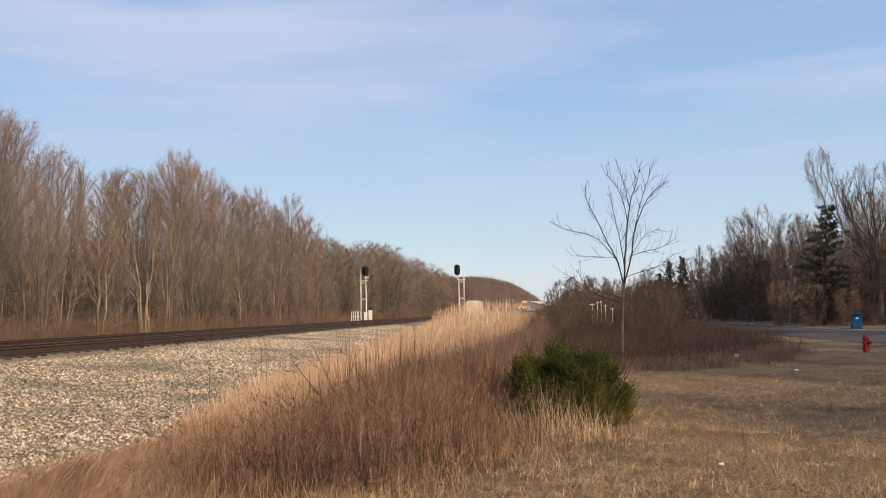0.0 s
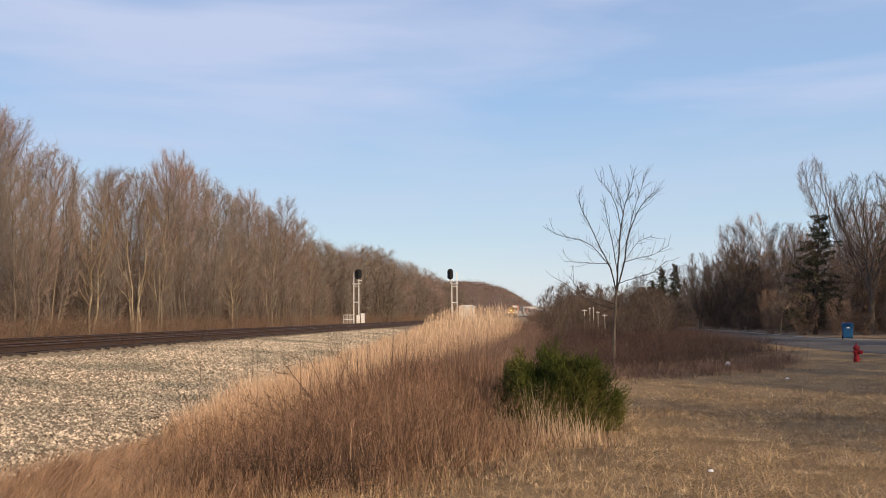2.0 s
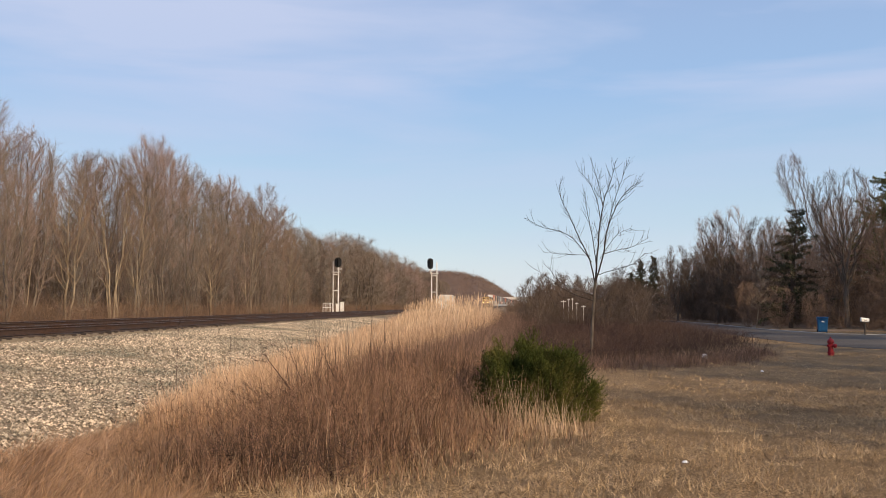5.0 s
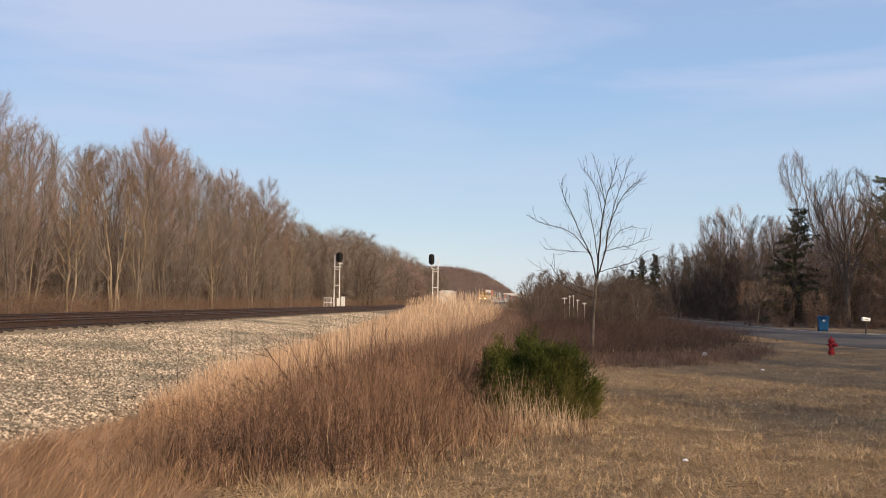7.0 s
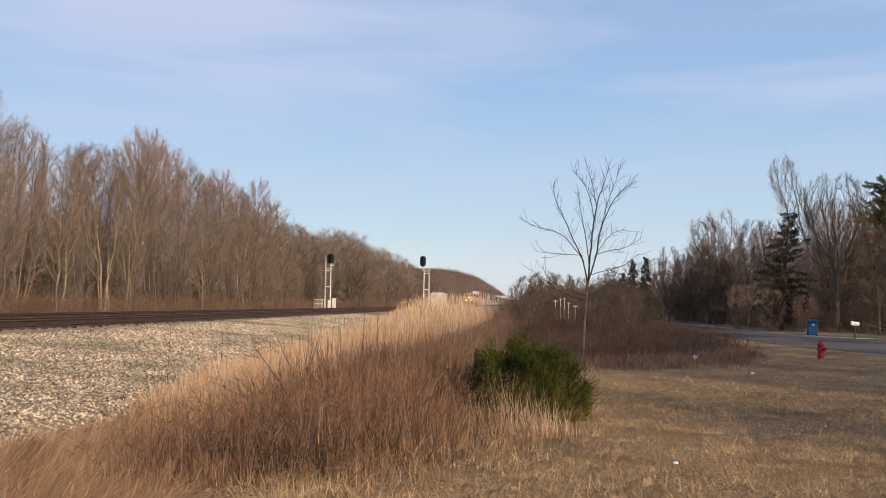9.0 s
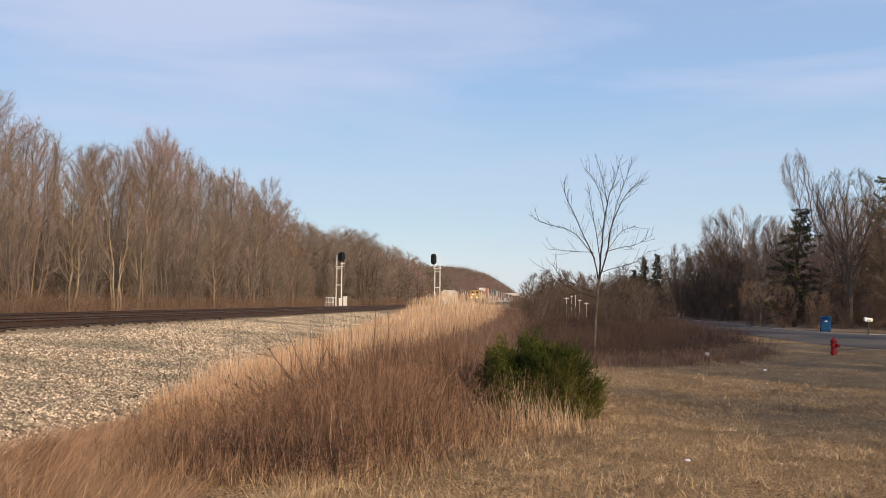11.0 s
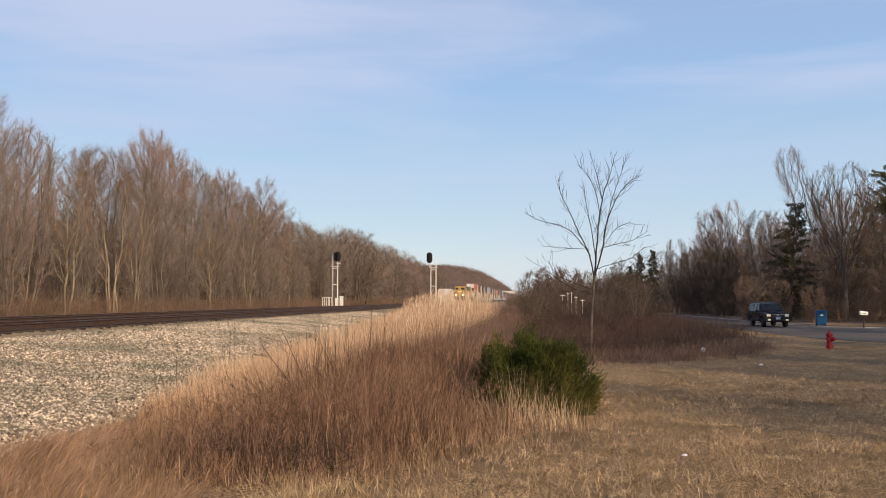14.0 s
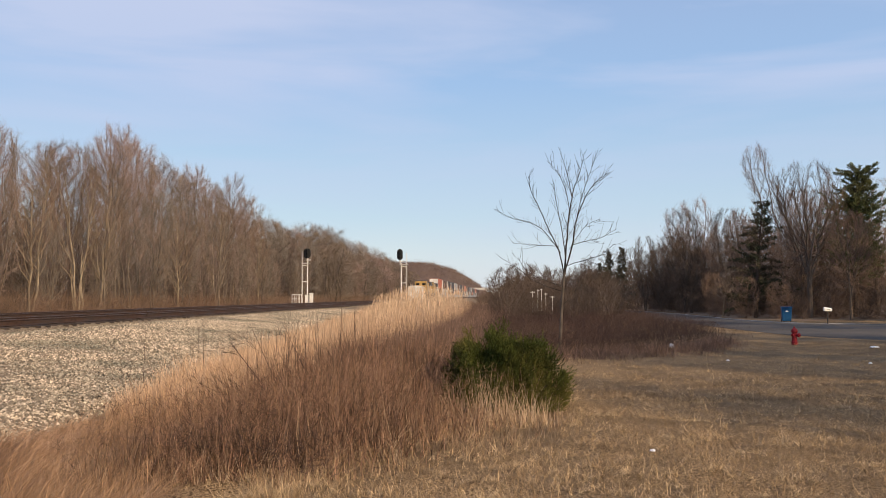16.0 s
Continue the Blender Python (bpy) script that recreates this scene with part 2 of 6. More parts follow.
gx = grid_lines([(-3000, -400, 650), (-400, -60, 40), (-60, -28, 4), (-28, -6, 1), (-6, 8, 0.25), (8, 40, 1.0), (40, 100, 10), (100, 400, 50), (400, 3000, 650)])
gy = grid_lines([(-3000, -400, 650), (-400, -60, 40), (-60, -4, 7), (-4, 18, 0.25), (18, 60, 1.0), (60, 140, 5), (140, 500, 30), (500, 4200, 370)])


def turf_z(X, Y):
    """The lumpy surface of the lawn, on which the blades stand."""
    return ground_z(X, Y) + (lumps(X, Y, 0.034) + lumps(X * 3.1 + 2, Y * 2.7, 0.022) + lumps(X * 6.3, Y * 5.7 + 1, 0.010)) * (np.abs(Y) < 60) * (X > -5) * (X < 12)


ground = sheet("ground", gx, gy, turf_z, M["ground"])
tagged(ground, "dry tan winter turf falling gently to a road", "ground", kind="structure")

bx = -grid_lines([(5.1, 13.2, 0.35), (13.2, 13.8, 0.1), (13.8, 22, 1.0), (22, 24.2, 0.55)])[::-1]
by = grid_lines([(-120, 0, 10), (0, 60, 1.0), (60, 200, 5), (200, 1500, 50)])


def ballast_z(X, Y):
    edge = smooth(-X, 5.1, 6.2) * smooth(X, -24.2, -23.2)
    return ground_z(X, Y) + 0.06 * edge - 0.03 * (1 - edge) + lumps(X * 1.3, Y * 0.6, 0.008)


trackbed = sheet("ballast_bed", bx, by, ballast_z, M["ballast"])
tagged(trackbed, "pale crushed stone ballast bank under the railway", "ballast", kind="structure")

woods_floor = sheet("woods_floor", -grid_lines([(26.5, 80, 3.0)])[::-1], grid_lines([(-60, 420, 8)]),
                    lambda X, Y: ground_z(X, Y) + 0.05 + lumps(X * 0.3, Y * 0.3, 0.06), M["litter"])
tagged(woods_floor, "brown leaf litter on the floor of the woods", "ground", kind="structure")

# ---- road with kerbs ----
EDGE_L = [(-9.0, 420), (-7.5, 260), (-3.0, 190), (4.0, 146), (9.6, 118), (12.0, 98), (12.5, 82), (12.9, 56), (13.4, 47), (14.0, 42.5), (15.8, 38.7), (19.0, 35.8), (30, 30.2), (90, 4)]
EDGE_R = [(-2.5, 420), (-1.0, 260), (3.5, 192), (10.0, 150), (15.4, 121), (17.8, 100), (18.3, 84), (18.4, 72), (19.0, 65), (20.6, 60.4), (25.5, 58.4), (32, 56.6), (45, 53), (110, 26)]


def smooth_line(pts, n=8):
    out, p = [], [pts[0]] + list(pts) + [pts[-1]]
    for i in range(1, len(p) - 2):
        a, b, c, d = [np.array(q, float) for q in p[i - 1:i + 3]]
        for k in range(n):
            t = k / n
            out.append(0.5 * (2 * b + (c - a) * t + (2 * a - 5 * b + 4 * c - d) * t * t + (3 * b - a - 3 * c + d) * t ** 3))
    return out + [np.array(pts[-1], float)]


ROAD_Z = -0.22
el, er = smooth_line(EDGE_L), smooth_line(EDGE_R)
V, F = [], []
for a, b in zip(el, er):
    for k in (-0.02, 0, 1, 2, 3, 4, 4.02):
        q = a + (b - a) * k / 4
        V.append((q[0], q[1], ROAD_Z + (0.03 * (1 - abs(k - 2) / 2) if 0 <= k <= 4 else -0.3)))
for i in range(len(el) - 1):
    for k in range(6):
        F.append((i * 7 + k, i * 7 + k + 1, i * 7 + k + 8, i * 7 + k + 7))
road = tagged(new("road", mesh("road", V, F, M["asphalt"])), "worn grey asphalt road curving past the lawn", "road", kind="structure")


def kerb_strip(line, side, name):
    """A low concrete kerb on the outer side of a road edge."""
    V, F = [], []
    for i, q in enumerate(line):
        d = line[min(i + 1, len(line) - 1)] - line[max(i - 1, 0)]
        nrm = np.array([-d[1], d[0]]) / np.linalg.norm(d) * side
        for off, z in ((0.0, -0.12), (0.01, 0.03), (0.03, 0.05), (0.20, 0.05), (0.22, 0.04), (0.22, -0.15)):
            V.append((q[0] + nrm[0] * off, q[1] + nrm[1] * off, ROAD_Z + z))
    for i in range(len(line) - 1):
        for k in range(5):
            F.append((i * 6 + k, i * 6 + k + 1, i * 6 + k + 7, i * 6 + k + 6))
    return tagged(new(name, mesh(name, V, F, M["kerb"])), "low weathered concrete kerb along the road", "kerb", kind="structure")


kerb_strip(er, 1, "kerb_far")

# ---- railway ----
TRACKS = (-14.85, -19.25)
TIE_TOP = 0.79


def rail_profile():
    return [(-0.07, 0), (0.07, 0), (0.07, 0.015), (0.012, 0.035), (0.010, 0.13), (0.036, 0.145), (0.036, 0.176), (0.028, 0.18), (-0.028, 0.18), (-0.036, 0.176), (-0.036, 0.145),
            (-0.010, 0.13), (-0.012, 0.035), (-0.07, 0.015)]


def rail_mesh():
    prof, ys = rail_profile(), [-120, 0, 40, 100, 300, 1500]
    V = [(x, y, z) for y in ys for x, z in prof]
    n = len(prof)
    F = [(i * n + k, i * n + (k + 1) % n, (i + 1) * n + (k + 1) % n, (i + 1) * n + k) for i in range(len(ys) - 1) for k in range(n)]
    me = mesh("rail", V, F, M["rail"])
    me.materials.append(M["railhead"])
    for i, p in enumerate(me.polygons):
        p.material_index = 1 if i % n == 7 else 0
    return me


def tie_mesh():
    bm = bmesh.new()
    box(bm, (0, 0, -0.09), (2.6, 0.23, 0.18), 0.012)
    me = bpy.data.meshes.new("tie")
    bm.to_mesh(me)
    bm.free()
    me.materials.append(M["tie"])
    return me


def build_tracks():
    rm, tm = rail_mesh(), tie_mesh()
    rnd = random.Random(5)
    for x in TRACKS:
        tr = empty("railway_track", pose(x, 0, TIE_TOP), "rusty steel railway track on dark wooden ties in ballast", "railway track", "tracks")
        for s in (-0.755, 0.755):
            r = new("rail", rm)
            r.parent, r.location = tr, (s, 0, 0.012)
        n = 0
        y = 14.0 if x == TRACKS[0] else 20.0
        lim = 260 if x == TRACKS[0] else 40
        while n < lim:
            t = new("tie", tm)
            t.parent = tr
            t.matrix_basis = pose(rnd.uniform(-0.04, 0.04), y, rnd.uniform(-0.015, 0.005), 0, 0, rnd.uniform(-1, 1))
            y += 0.53
            n += 1


build_tracks()


# ---- trees ----
def cross3(a, b):
    return np.array((a[1] * b[2] - a[2] * b[1], a[2] * b[0] - a[0] * b[2], a[0] * b[1] - a[1] * b[0]))


def unit(v):
    return v / (math.sqrt(v[0] * v[0] + v[1] * v[1] + v[2] * v[2]) + 1e-9)


def tube(V, F, pts, radii, sides, tip=False):
    """A tapering tube along a polyline; tip ends it in a point."""
    base = len(V)
    n = len(pts)
    ring = [(math.cos(2 * math.pi * k / sides), math.sin(2 * math.pi * k / sides)) for k in range(sides)]
    last = n - 1 if tip else n
    for i in range(last):
        p, r = pts[i], radii[i]
        d = unit(pts[min(i + 1, n - 1)] - pts[max(i - 1, 0)])
        a = unit(cross3(d, (0.3, 0.9, 0.2) if abs(d[2]) > 0.8 else (0, 0, 1)))
        b = cross3(d, a)
        px, py, pz = p
        ax, ay, az = a * r
        bx_, by_, bz = b * r
        V += [(px + c * ax + s * bx_, py + c * ay + s * by_, pz + c * az + s * bz) for c, s in ring]
    for i in range(last - 1):
        for k in range(sides):
            k2 = (k + 1) % sides
            F.append((base + i * sides + k, base + i * sides + k2, base + (i + 1) * sides + k2, base + (i + 1) * sides + k))
    if tip:
        V.append(tuple(pts[-1]))
        o = base + (last - 1) * sides
        F += [(o + k, o + (k + 1) % sides, base + last * sides) for k in range(sides)]


def limb(rng, start, d, length, r0, r1, seg, wob, lift):
    pts, radii = [np.array(start, float)], [r0]
    d = unit(np.array(d, float))
    jit = rng.normal(0, wob, (seg, 3))
    jit[:, 2] += lift
    for i in range(seg):
        d = unit(d + jit[i])
        pts.append(pts[-1] + d * (length / seg))
        radii.append(r0 + (r1 - r0) * (i + 1) / seg)
    return pts, radii, d


def along(pts, f):
    x = f * (len(pts) - 1)
    i = min(int(x), len(pts) - 2)
    return pts[i] + (pts[i + 1] - pts[i]) * (x - i), pts[i + 1] - pts[i]


def side_way(rng, d, angle):
    d = unit(d)
    r = rng.normal(size=3)
    r = unit(r - d * r.dot(d))
    return d * math.cos(angle) + r * math.sin(angle)


def bare_tree(seed, h, r, limbs=16, branches=6, twigs=7, first=0.25, spread=0.33, angle=40, lift=0.10, stems=1, lean=0.05, twig_r=0.010, fork=0.0, twig_len=1.0):
    """Trunk and limbs as one mesh, the fine crown as another."""
    rng = np.random.default_rng(seed)
    TV, TF, CV, CF = [], [], [], []
    mains = []
    for s in range(stems):
        d0 = np.array((rng.normal(0, lean), rng.normal(0, lean), 1.0))
        if stems > 1:
            an = 2 * math.pi * s / stems + rng.uniform(-.4, .4)
            d0 = np.array((math.cos(an) * fork, math.sin(an) * fork, 1.0))
        hh = h * (1 if s == 0 else rng.uniform(0.72, 0.98))
        p, q, _ = limb(rng, (rng.normal(0, 0.04) * (stems > 1), rng.normal(0, 0.04) * (stems > 1), -0.15), d0, hh, r, 0.012, 9, 0.022, 0.04)
        q[0] *= 1.25
        tube(TV, TF, p, q, 6)
        mains.append((p, q, hh))
    for p, q, hh in mains:
        nl = max(3, limbs // stems)
        for i in range(nl):
            f = first + (0.96 - first) * (i + rng.uniform(0, 1)) / nl
            c, d = along(p, f)
            ln = hh * spread * (1.25 - 0.95 * f) * rng.uniform(0.65, 1.25)
            r0 = max(0.012, np.interp(f, [0, 1], [r * 0.5, 0.012]))
            lp, lr, _ = limb(rng, c, side_way(rng, d, radians(angle + rng.uniform(-14, 12))), ln, r0, 0.008, 5, 0.06, lift)
            tube(TV, TF, lp, lr, 4)
            for j in range(branches):
                fb = 0.15 + 0.85 * (j + rng.uniform(0, 1)) / branches
                cb, db = along(lp, min(fb, 0.99))
                bl = ln * rng.uniform(0.35, 0.65) * (1.15 - 0.5 * fb)
                bp, br, _ = limb(rng, cb, side_way(rng, db, radians(rng.uniform(16, 42))), bl, max(0.010, r0 * 0.4), 0.006, 3, 0.06, lift)
                tube(CV, CF, bp, br, 3, True)
                for k in range(twigs):
                    ck, dk = along(bp, min(0.99, rng.uniform(0.1, 1)))
                    tl = twig_len * rng.uniform(0.3, 1.0) * (0.30 + 0.05 * h)
                    tp, tr_, _ = limb(rng, ck, side_way(rng, dk, radians(rng.uniform(15, 62))), tl, twig_r, 0.002, 1, 0.05, lift * 0.6)
                    tube(CV, CF, tp, tr_, 3, True)
    return (TV, TF), (CV, CF)


def dome_tree(seed, h, w, base=0.3, r=0.12, nl=40, nb=6, nt=10, stems=1, twig_r=0.009, twig=0.5, top=2.6, rise=1.1, low=0.12, limb_r=0.42, fork=0.0):
    """A bare tree whose limbs and twigs fill a rounded crown: w its half width, base where it starts (share of h)."""
    rng = np.random.default_rng(seed)
    TV, TF, CV, CF = [], [], [], []

    def rad(z):
        u = min(1.0, max(0.0, (z / h - base) / (1 - base)))
        return w * min(1.0, (u + 0.12) ** 0.55) * math.sqrt(max(0.0, 1 - u ** top))

    mains = []
    for s in range(stems):
        an = 2 * math.pi * (s + rng.uniform(-0.3, 0.3)) / stems
        out = 0.12 * w if stems == 1 else w * rng.uniform(0.3, 0.6) if stems < 5 else w * rng.uniform(0.45, 0.85)
        end = np.array((math.cos(an) * out, math.sin(an) * out, h * rng.uniform(0.84, 0.94)))
        st = np.array((math.cos(an) * r, math.sin(an) * r, -0.15)) if stems > 1 else np.array((0, 0, -0.15))
        ctrl = st + np.array((end[0] * 0.25, end[1] * 0.25, h * 0.5))
        p = [st * (1 - t) ** 2 + ctrl * 2 * t * (1 - t) + end * t * t + rng.normal(0, 0.008 * h, 3) * (0 < t < 1) * np.array((1, 1, 0.2)) for t in np.linspace(0, 1, 9)]
        rr = r if stems == 1 else r * 0.75
        if fork:
            st = np.array((math.cos(an) * r * 0.3, math.sin(an) * r * 0.3, fork * h))
            ctrl = st + np.array((end[0] * 0.45, end[1] * 0.45, (h - fork * h) * 0.42))
            p = [st * (1 - t) ** 2 + ctrl * 2 * t * (1 - t) + end * t * t + rng.normal(0, 0.006 * h, 3) * (0 < t < 1) * np.array((1, 1, 0.2)) for t in np.linspace(0, 1, 9)]
            rr = r * 0.5
        tube(TV, TF, p, [rr * 1.25] + [rr + (0.015 - rr) * (k / 8) for k in range(1, 9)], 6)
        mains.append(p)
    if fork:
        tube(TV, TF, [np.array((0.02 * math.sin(5 * t), 0, -0.15 + t * (fork * h + 0.3))) for t in np.linspace(0, 1, 5)], [r * 1.35, r * 1.1, r, r * 0.95, r * 0.9], 8)
    tp, td, tl = [], [], []
    heart = np.array((0, 0, h * 0.4))
    for i in range(nl):
        u = ((i + rng.uniform(0, 1)) / nl) ** 0.78
        zt = h * (base + (1 - base) * u * 0.97)
        an = 2.39996 * i + rng.uniform(-0.4, 0.4)
        ro = rad(zt) * math.sqrt(rng.uniform(0.30, 1.0))
        end = np.array((math.cos(an) * ro, math.sin(an) * ro, zt))
        p = min(mains, key=lambda m: (m[6][0] - end[0]) ** 2 + (m[6][1] - end[1]) ** 2)
        f = min(0.93, max(low, (zt - rise * ro - 0.05 * h) / (0.9 * h)))
        c, d = along(p, f)
        ln = float(np.linalg.norm(end - c))
        ctrl = c * 0.5 + end * 0.5 + np.array((math.cos(an), math.sin(an), -0.7)) * 0.12 * ln
        lp = [c * (1 - t) ** 2 + ctrl * 2 * t * (1 - t) + end * t * t + rng.normal(0, 0.02 * ln, 3) * (0 < t < 1) for t in (0, 0.25, 0.5, 0.75, 1)]
        r0 = max(0.010, r * limb_r * (1 - 0.8 * f))
        tube(TV, TF, lp, [r0 + (0.008 - r0) * k / 4 for k in range(5)], 4)
        for j in range(nb):
            cb, db = along(lp, min(0.99, 0.25 + 0.75 * (j + rng.uniform(0, 1)) / nb))
            way = unit(unit(db) + 0.6 * unit(rng.normal(size=3)) + 0.35 * unit(cb - heart) + np.array((0, 0, 0.1)))
            bl = 0.12 * h * rng.uniform(0.5, 1.2)
            for k in range(3):
                e = cb + way * bl
                if e[2] < h and math.hypot(e[0], e[1]) < rad(e[2]) * 1.08 + 0.1:
                    break
                bl *= 0.6
            e = cb + way * bl
            tube(CV, CF, [cb, (cb + e) / 2 + rng.normal(0, 0.05 * bl, 3), e], [max(0.009, r0 * 0.4), 0.007, 0.003], 3, True)
            for t in rng.uniform(0.1, 1.0, nt):
                tp.append(cb + (e - cb) * t)
                td.append(way)
                tl.append(bl)
    # the fine twigs, all at once
    P, D = np.array(tp), np.array(td)
    n = len(P)
    q = rng.normal(size=(n, 3))
    q /= np.linalg.norm(q, axis=1)[:, None]
    o = P - heart
    o /= np.linalg.norm(o, axis=1)[:, None]
    D = D * 0.65 + q * 1.0 + o * 0.3 + np.array((0, 0, 0.08))
    D /= np.linalg.norm(D, axis=1)[:, None]
    L = twig * rng.uniform(0.45, 1.25, n)
    a = np.cross(D, (0.31, 0.17, 0.93))
    a /= np.linalg.norm(a, axis=1)[:, None]
    c = np.cross(D, a)
    V = [P + (a * math.cos(k * 2.0944) + c * math.sin(k * 2.0944)) * twig_r for k in range(3)] + [P + D * L[:, None]]
    b0 = len(CV)
    CV += np.stack(V, 1).reshape(-1, 3).tolist()
    for i in range(b0, b0 + 4 * n, 4):
        CF += [(i, i + 1, i + 3), (i + 1, i + 2, i + 3), (i + 2, i, i + 3)]
    return (TV, TF), (CV, CF)


def tree_thing(name, geo, trunk_mat, twig_mat, label, category, group, m):
    t = empty(name, m, label, category, group)
    a = new("trunk", mesh("trunk", geo[0][0], geo[0][1], trunk_mat))
    b = new("crown", mesh("crown", geo[1][0], geo[1][1], twig_mat))
    a.parent = b.parent = t
    return t


def sized(x, y, s=1.0, k=1.0, rz=0.0, z=None):
    zz = float(ground_z(x, y)) if z is None else z
    return pose(x, y, zz, 0, 0, rz) @ Matrix.Diagonal((s, s, s * k, 1))


def build_left_woods():
    rnd = random.Random(11)
    tall = [dome_tree(100 + i, 14.0, 2.8 + 0.4 * (i % 3), 0.16 + 0.04 * (i % 3), 0.10 + 0.02 * (i % 3), 42, 8, 9, 1 + i % 3, 0.0056, 0.65, 2.2, 1.0, 0.12, 0.30) for i in range(6)]
    tall += [dome_tree(130 + i, 14.0, 2.9 + 0.4 * (i % 2), 0.34, 0.13, 46, 8, 8, 1 + i % 2, 0.0056, 0.63, 2.2, 1.0, 0.12, 0.30) for i in range(4)]
    far = [dome_tree(150 + i, 14.0, 3.3, 0.12, 0.14, 40, 7, 7, 1 + i % 2, 0.0125, 0.9, 2.2, 0.8, 0.12, 0.30) for i in range(4)]
    protos, far_protos = [], []
    spots = []
    y = 30.0
    while y < 265:
        for row, u in enumerate((28.0, 32.0, 37.0, 44.0)):
            ys = y + rnd.uniform(-1.5, 1.5)
            if ys > 1.12 * u:
                spots.append((-(u + rnd.uniform(-1.6, 1.6)), ys, row, y))
        y += 3.1 + 0.018 * max(0, y - 80)
    for x, yy, row, y in spots:
        near = y < 125
        lst, geos = (protos, tall) if near else (far_protos, far)
        # the wood's top rises and dips along the line, and steps up behind its edge
        hk = float(np.interp(yy * 31 / -x, [36, 46, 51, 54, 57, 62, 68, 74, 84, 91, 98, 103, 112, 124, 133, 183, 217, 250], [13.9, 14.1, 12.1, 10.4, 11.8, 13.2, 15.4, 14.2, 14.3, 13.6, 15.6, 13.6, 13.2, 12.2, 14.4, 14.6, 14.3, 13.0])) / 14.0
        wide = 1.0 if near else 1.3
        hk *= (0.74, 0.96, 1.10, 1.24)[row] + rnd.uniform(-0.06, 0.02)
        m = sized(x, yy, hk, 1.0, rnd.uniform(0, 360)) @ Matrix.Diagonal((rnd.uniform(0.95, 1.15) * wide, rnd.uniform(0.95, 1.15) * wide, 1, 1))
        k = rnd.randrange(len(geos)) if not near else rnd.randrange(6) if row < 2 else 6 + rnd.randrange(4)
        have = [o for i, o in lst if i == k]
        if have:
            copy_thing(have[0], m)
        else:
            lst.append((k, tree_thing("tree", geos[k], M["greybark" if near and k < 6 and k % 2 == 0 else "bark"], M[("twig", "twiggrey", "twigred", "twig", "twiggrey", "twigred", "twigred", "twig", "twigred", "twiggrey")[k % 10]], "tall bare brown tree at the edge of the trackside woods", "tree", "woodland trees", m)))


build_left_woods()


def sticks(name, n, place_fn, lens, radii, up, material, label, category, seed, seg=1, bend=0.15):
    """Many thin canes, each ending in a point, in one mesh; seg 2 bends them."""
    rng = np.random.default_rng(seed)
    base = place_fn(rng, n)
    L = rng.uniform(lens[0], lens[1], n) * (base[:, 3] if base.shape[1] > 3 else 1)
    r = rng.uniform(radii[0], radii[1], n)
    d = np.stack([rng.normal(0, 1, n), rng.normal(0, 1, n), np.abs(rng.normal(up, up * 0.3 + 0.05, n))], -1)
    d /= np.linalg.norm(d, axis=1)[:, None]
    b = rng.normal(0, bend, (n, 3))
    mid = base[:, :3] + (d * 0.5 + b * 0.2) * L[:, None]
    tip = base[:, :3] + (d + b) * L[:, None]
    a = np.cross(d, (0.31, 0.17, 0.93))
    a /= np.linalg.norm(a, axis=1)[:, None]
    c = np.cross(d, a)
    V = []
    for p, k in (((base[:, :3], 1.0), (mid, 0.75))[:seg]):
        for s in range(3):
            an = 2 * math.pi * s / 3
            V.append(p + (a * math.cos(an) + c * math.sin(an)) * (r * k)[:, None])
    V.append(tip)
    m = len(V)
    V = np.stack(V, 1).reshape(-1, 3)
    o = (np.arange(n) * m)[:, None]
    Q, T = [], []
    for s in range(3):
        s2 = (s + 1) % 3
        if seg == 2:
            Q.append(np.concatenate([o + s, o + s2, o + 3 + s2, o + 3 + s], 1))
        T.append(np.concatenate([o + m - 4 + s, o + m - 4 + s2, o + m - 1], 1))
    F = [f for q in Q for f in q.tolist()] + [f for q in T for f in q.tolist()]
    return tagged(new(name, mesh(name, V, F, material)), label, category, kind="stuff")


def in_box(x0, x1, y0, y1, zfrac=0.0, hmax=0.0, power=1.0):
    def fn(rng, n):
        x = rng.uniform(x0, x1, n)
        y = y0 + (y1 - y0) * rng.uniform(0, 1, n) ** power
        return np.stack([x, y, ground_z(x, y) + rng.uniform(0, 1, n) ** 1.5 * hmax], -1)
    return fn


# pale-barked trees that stand out at the wood's edge
for seed, x, y, h, w, stems in ((181, -27.3, 81.5, 11.5, 3.0, 3), (182, -27.2, 48.5, 9.5, 2.2, 2), (183, -27.4, 54.3, 10.5, 2.6, 4), (184, -27.6, 58.2, 11.0, 2.6, 3), (185, -27.3, 71.6, 9.0, 2.4, 1), (186, -27.2, 95.0, 9.5, 2.6, 2)):
    tree_thing("pale_tree", dome_tree(seed, h, w, 0.35, 0.095, 30, 6, 9, stems, 0.006, 0.5, 2.4, 1.3, 0.2, 0.5), M["palebark"], M["tantwig"], "pale-barked bare tree at the edge of the woods", "tree", "pale trees", sized(x, y, 1.0, 1.0, seed * 50))

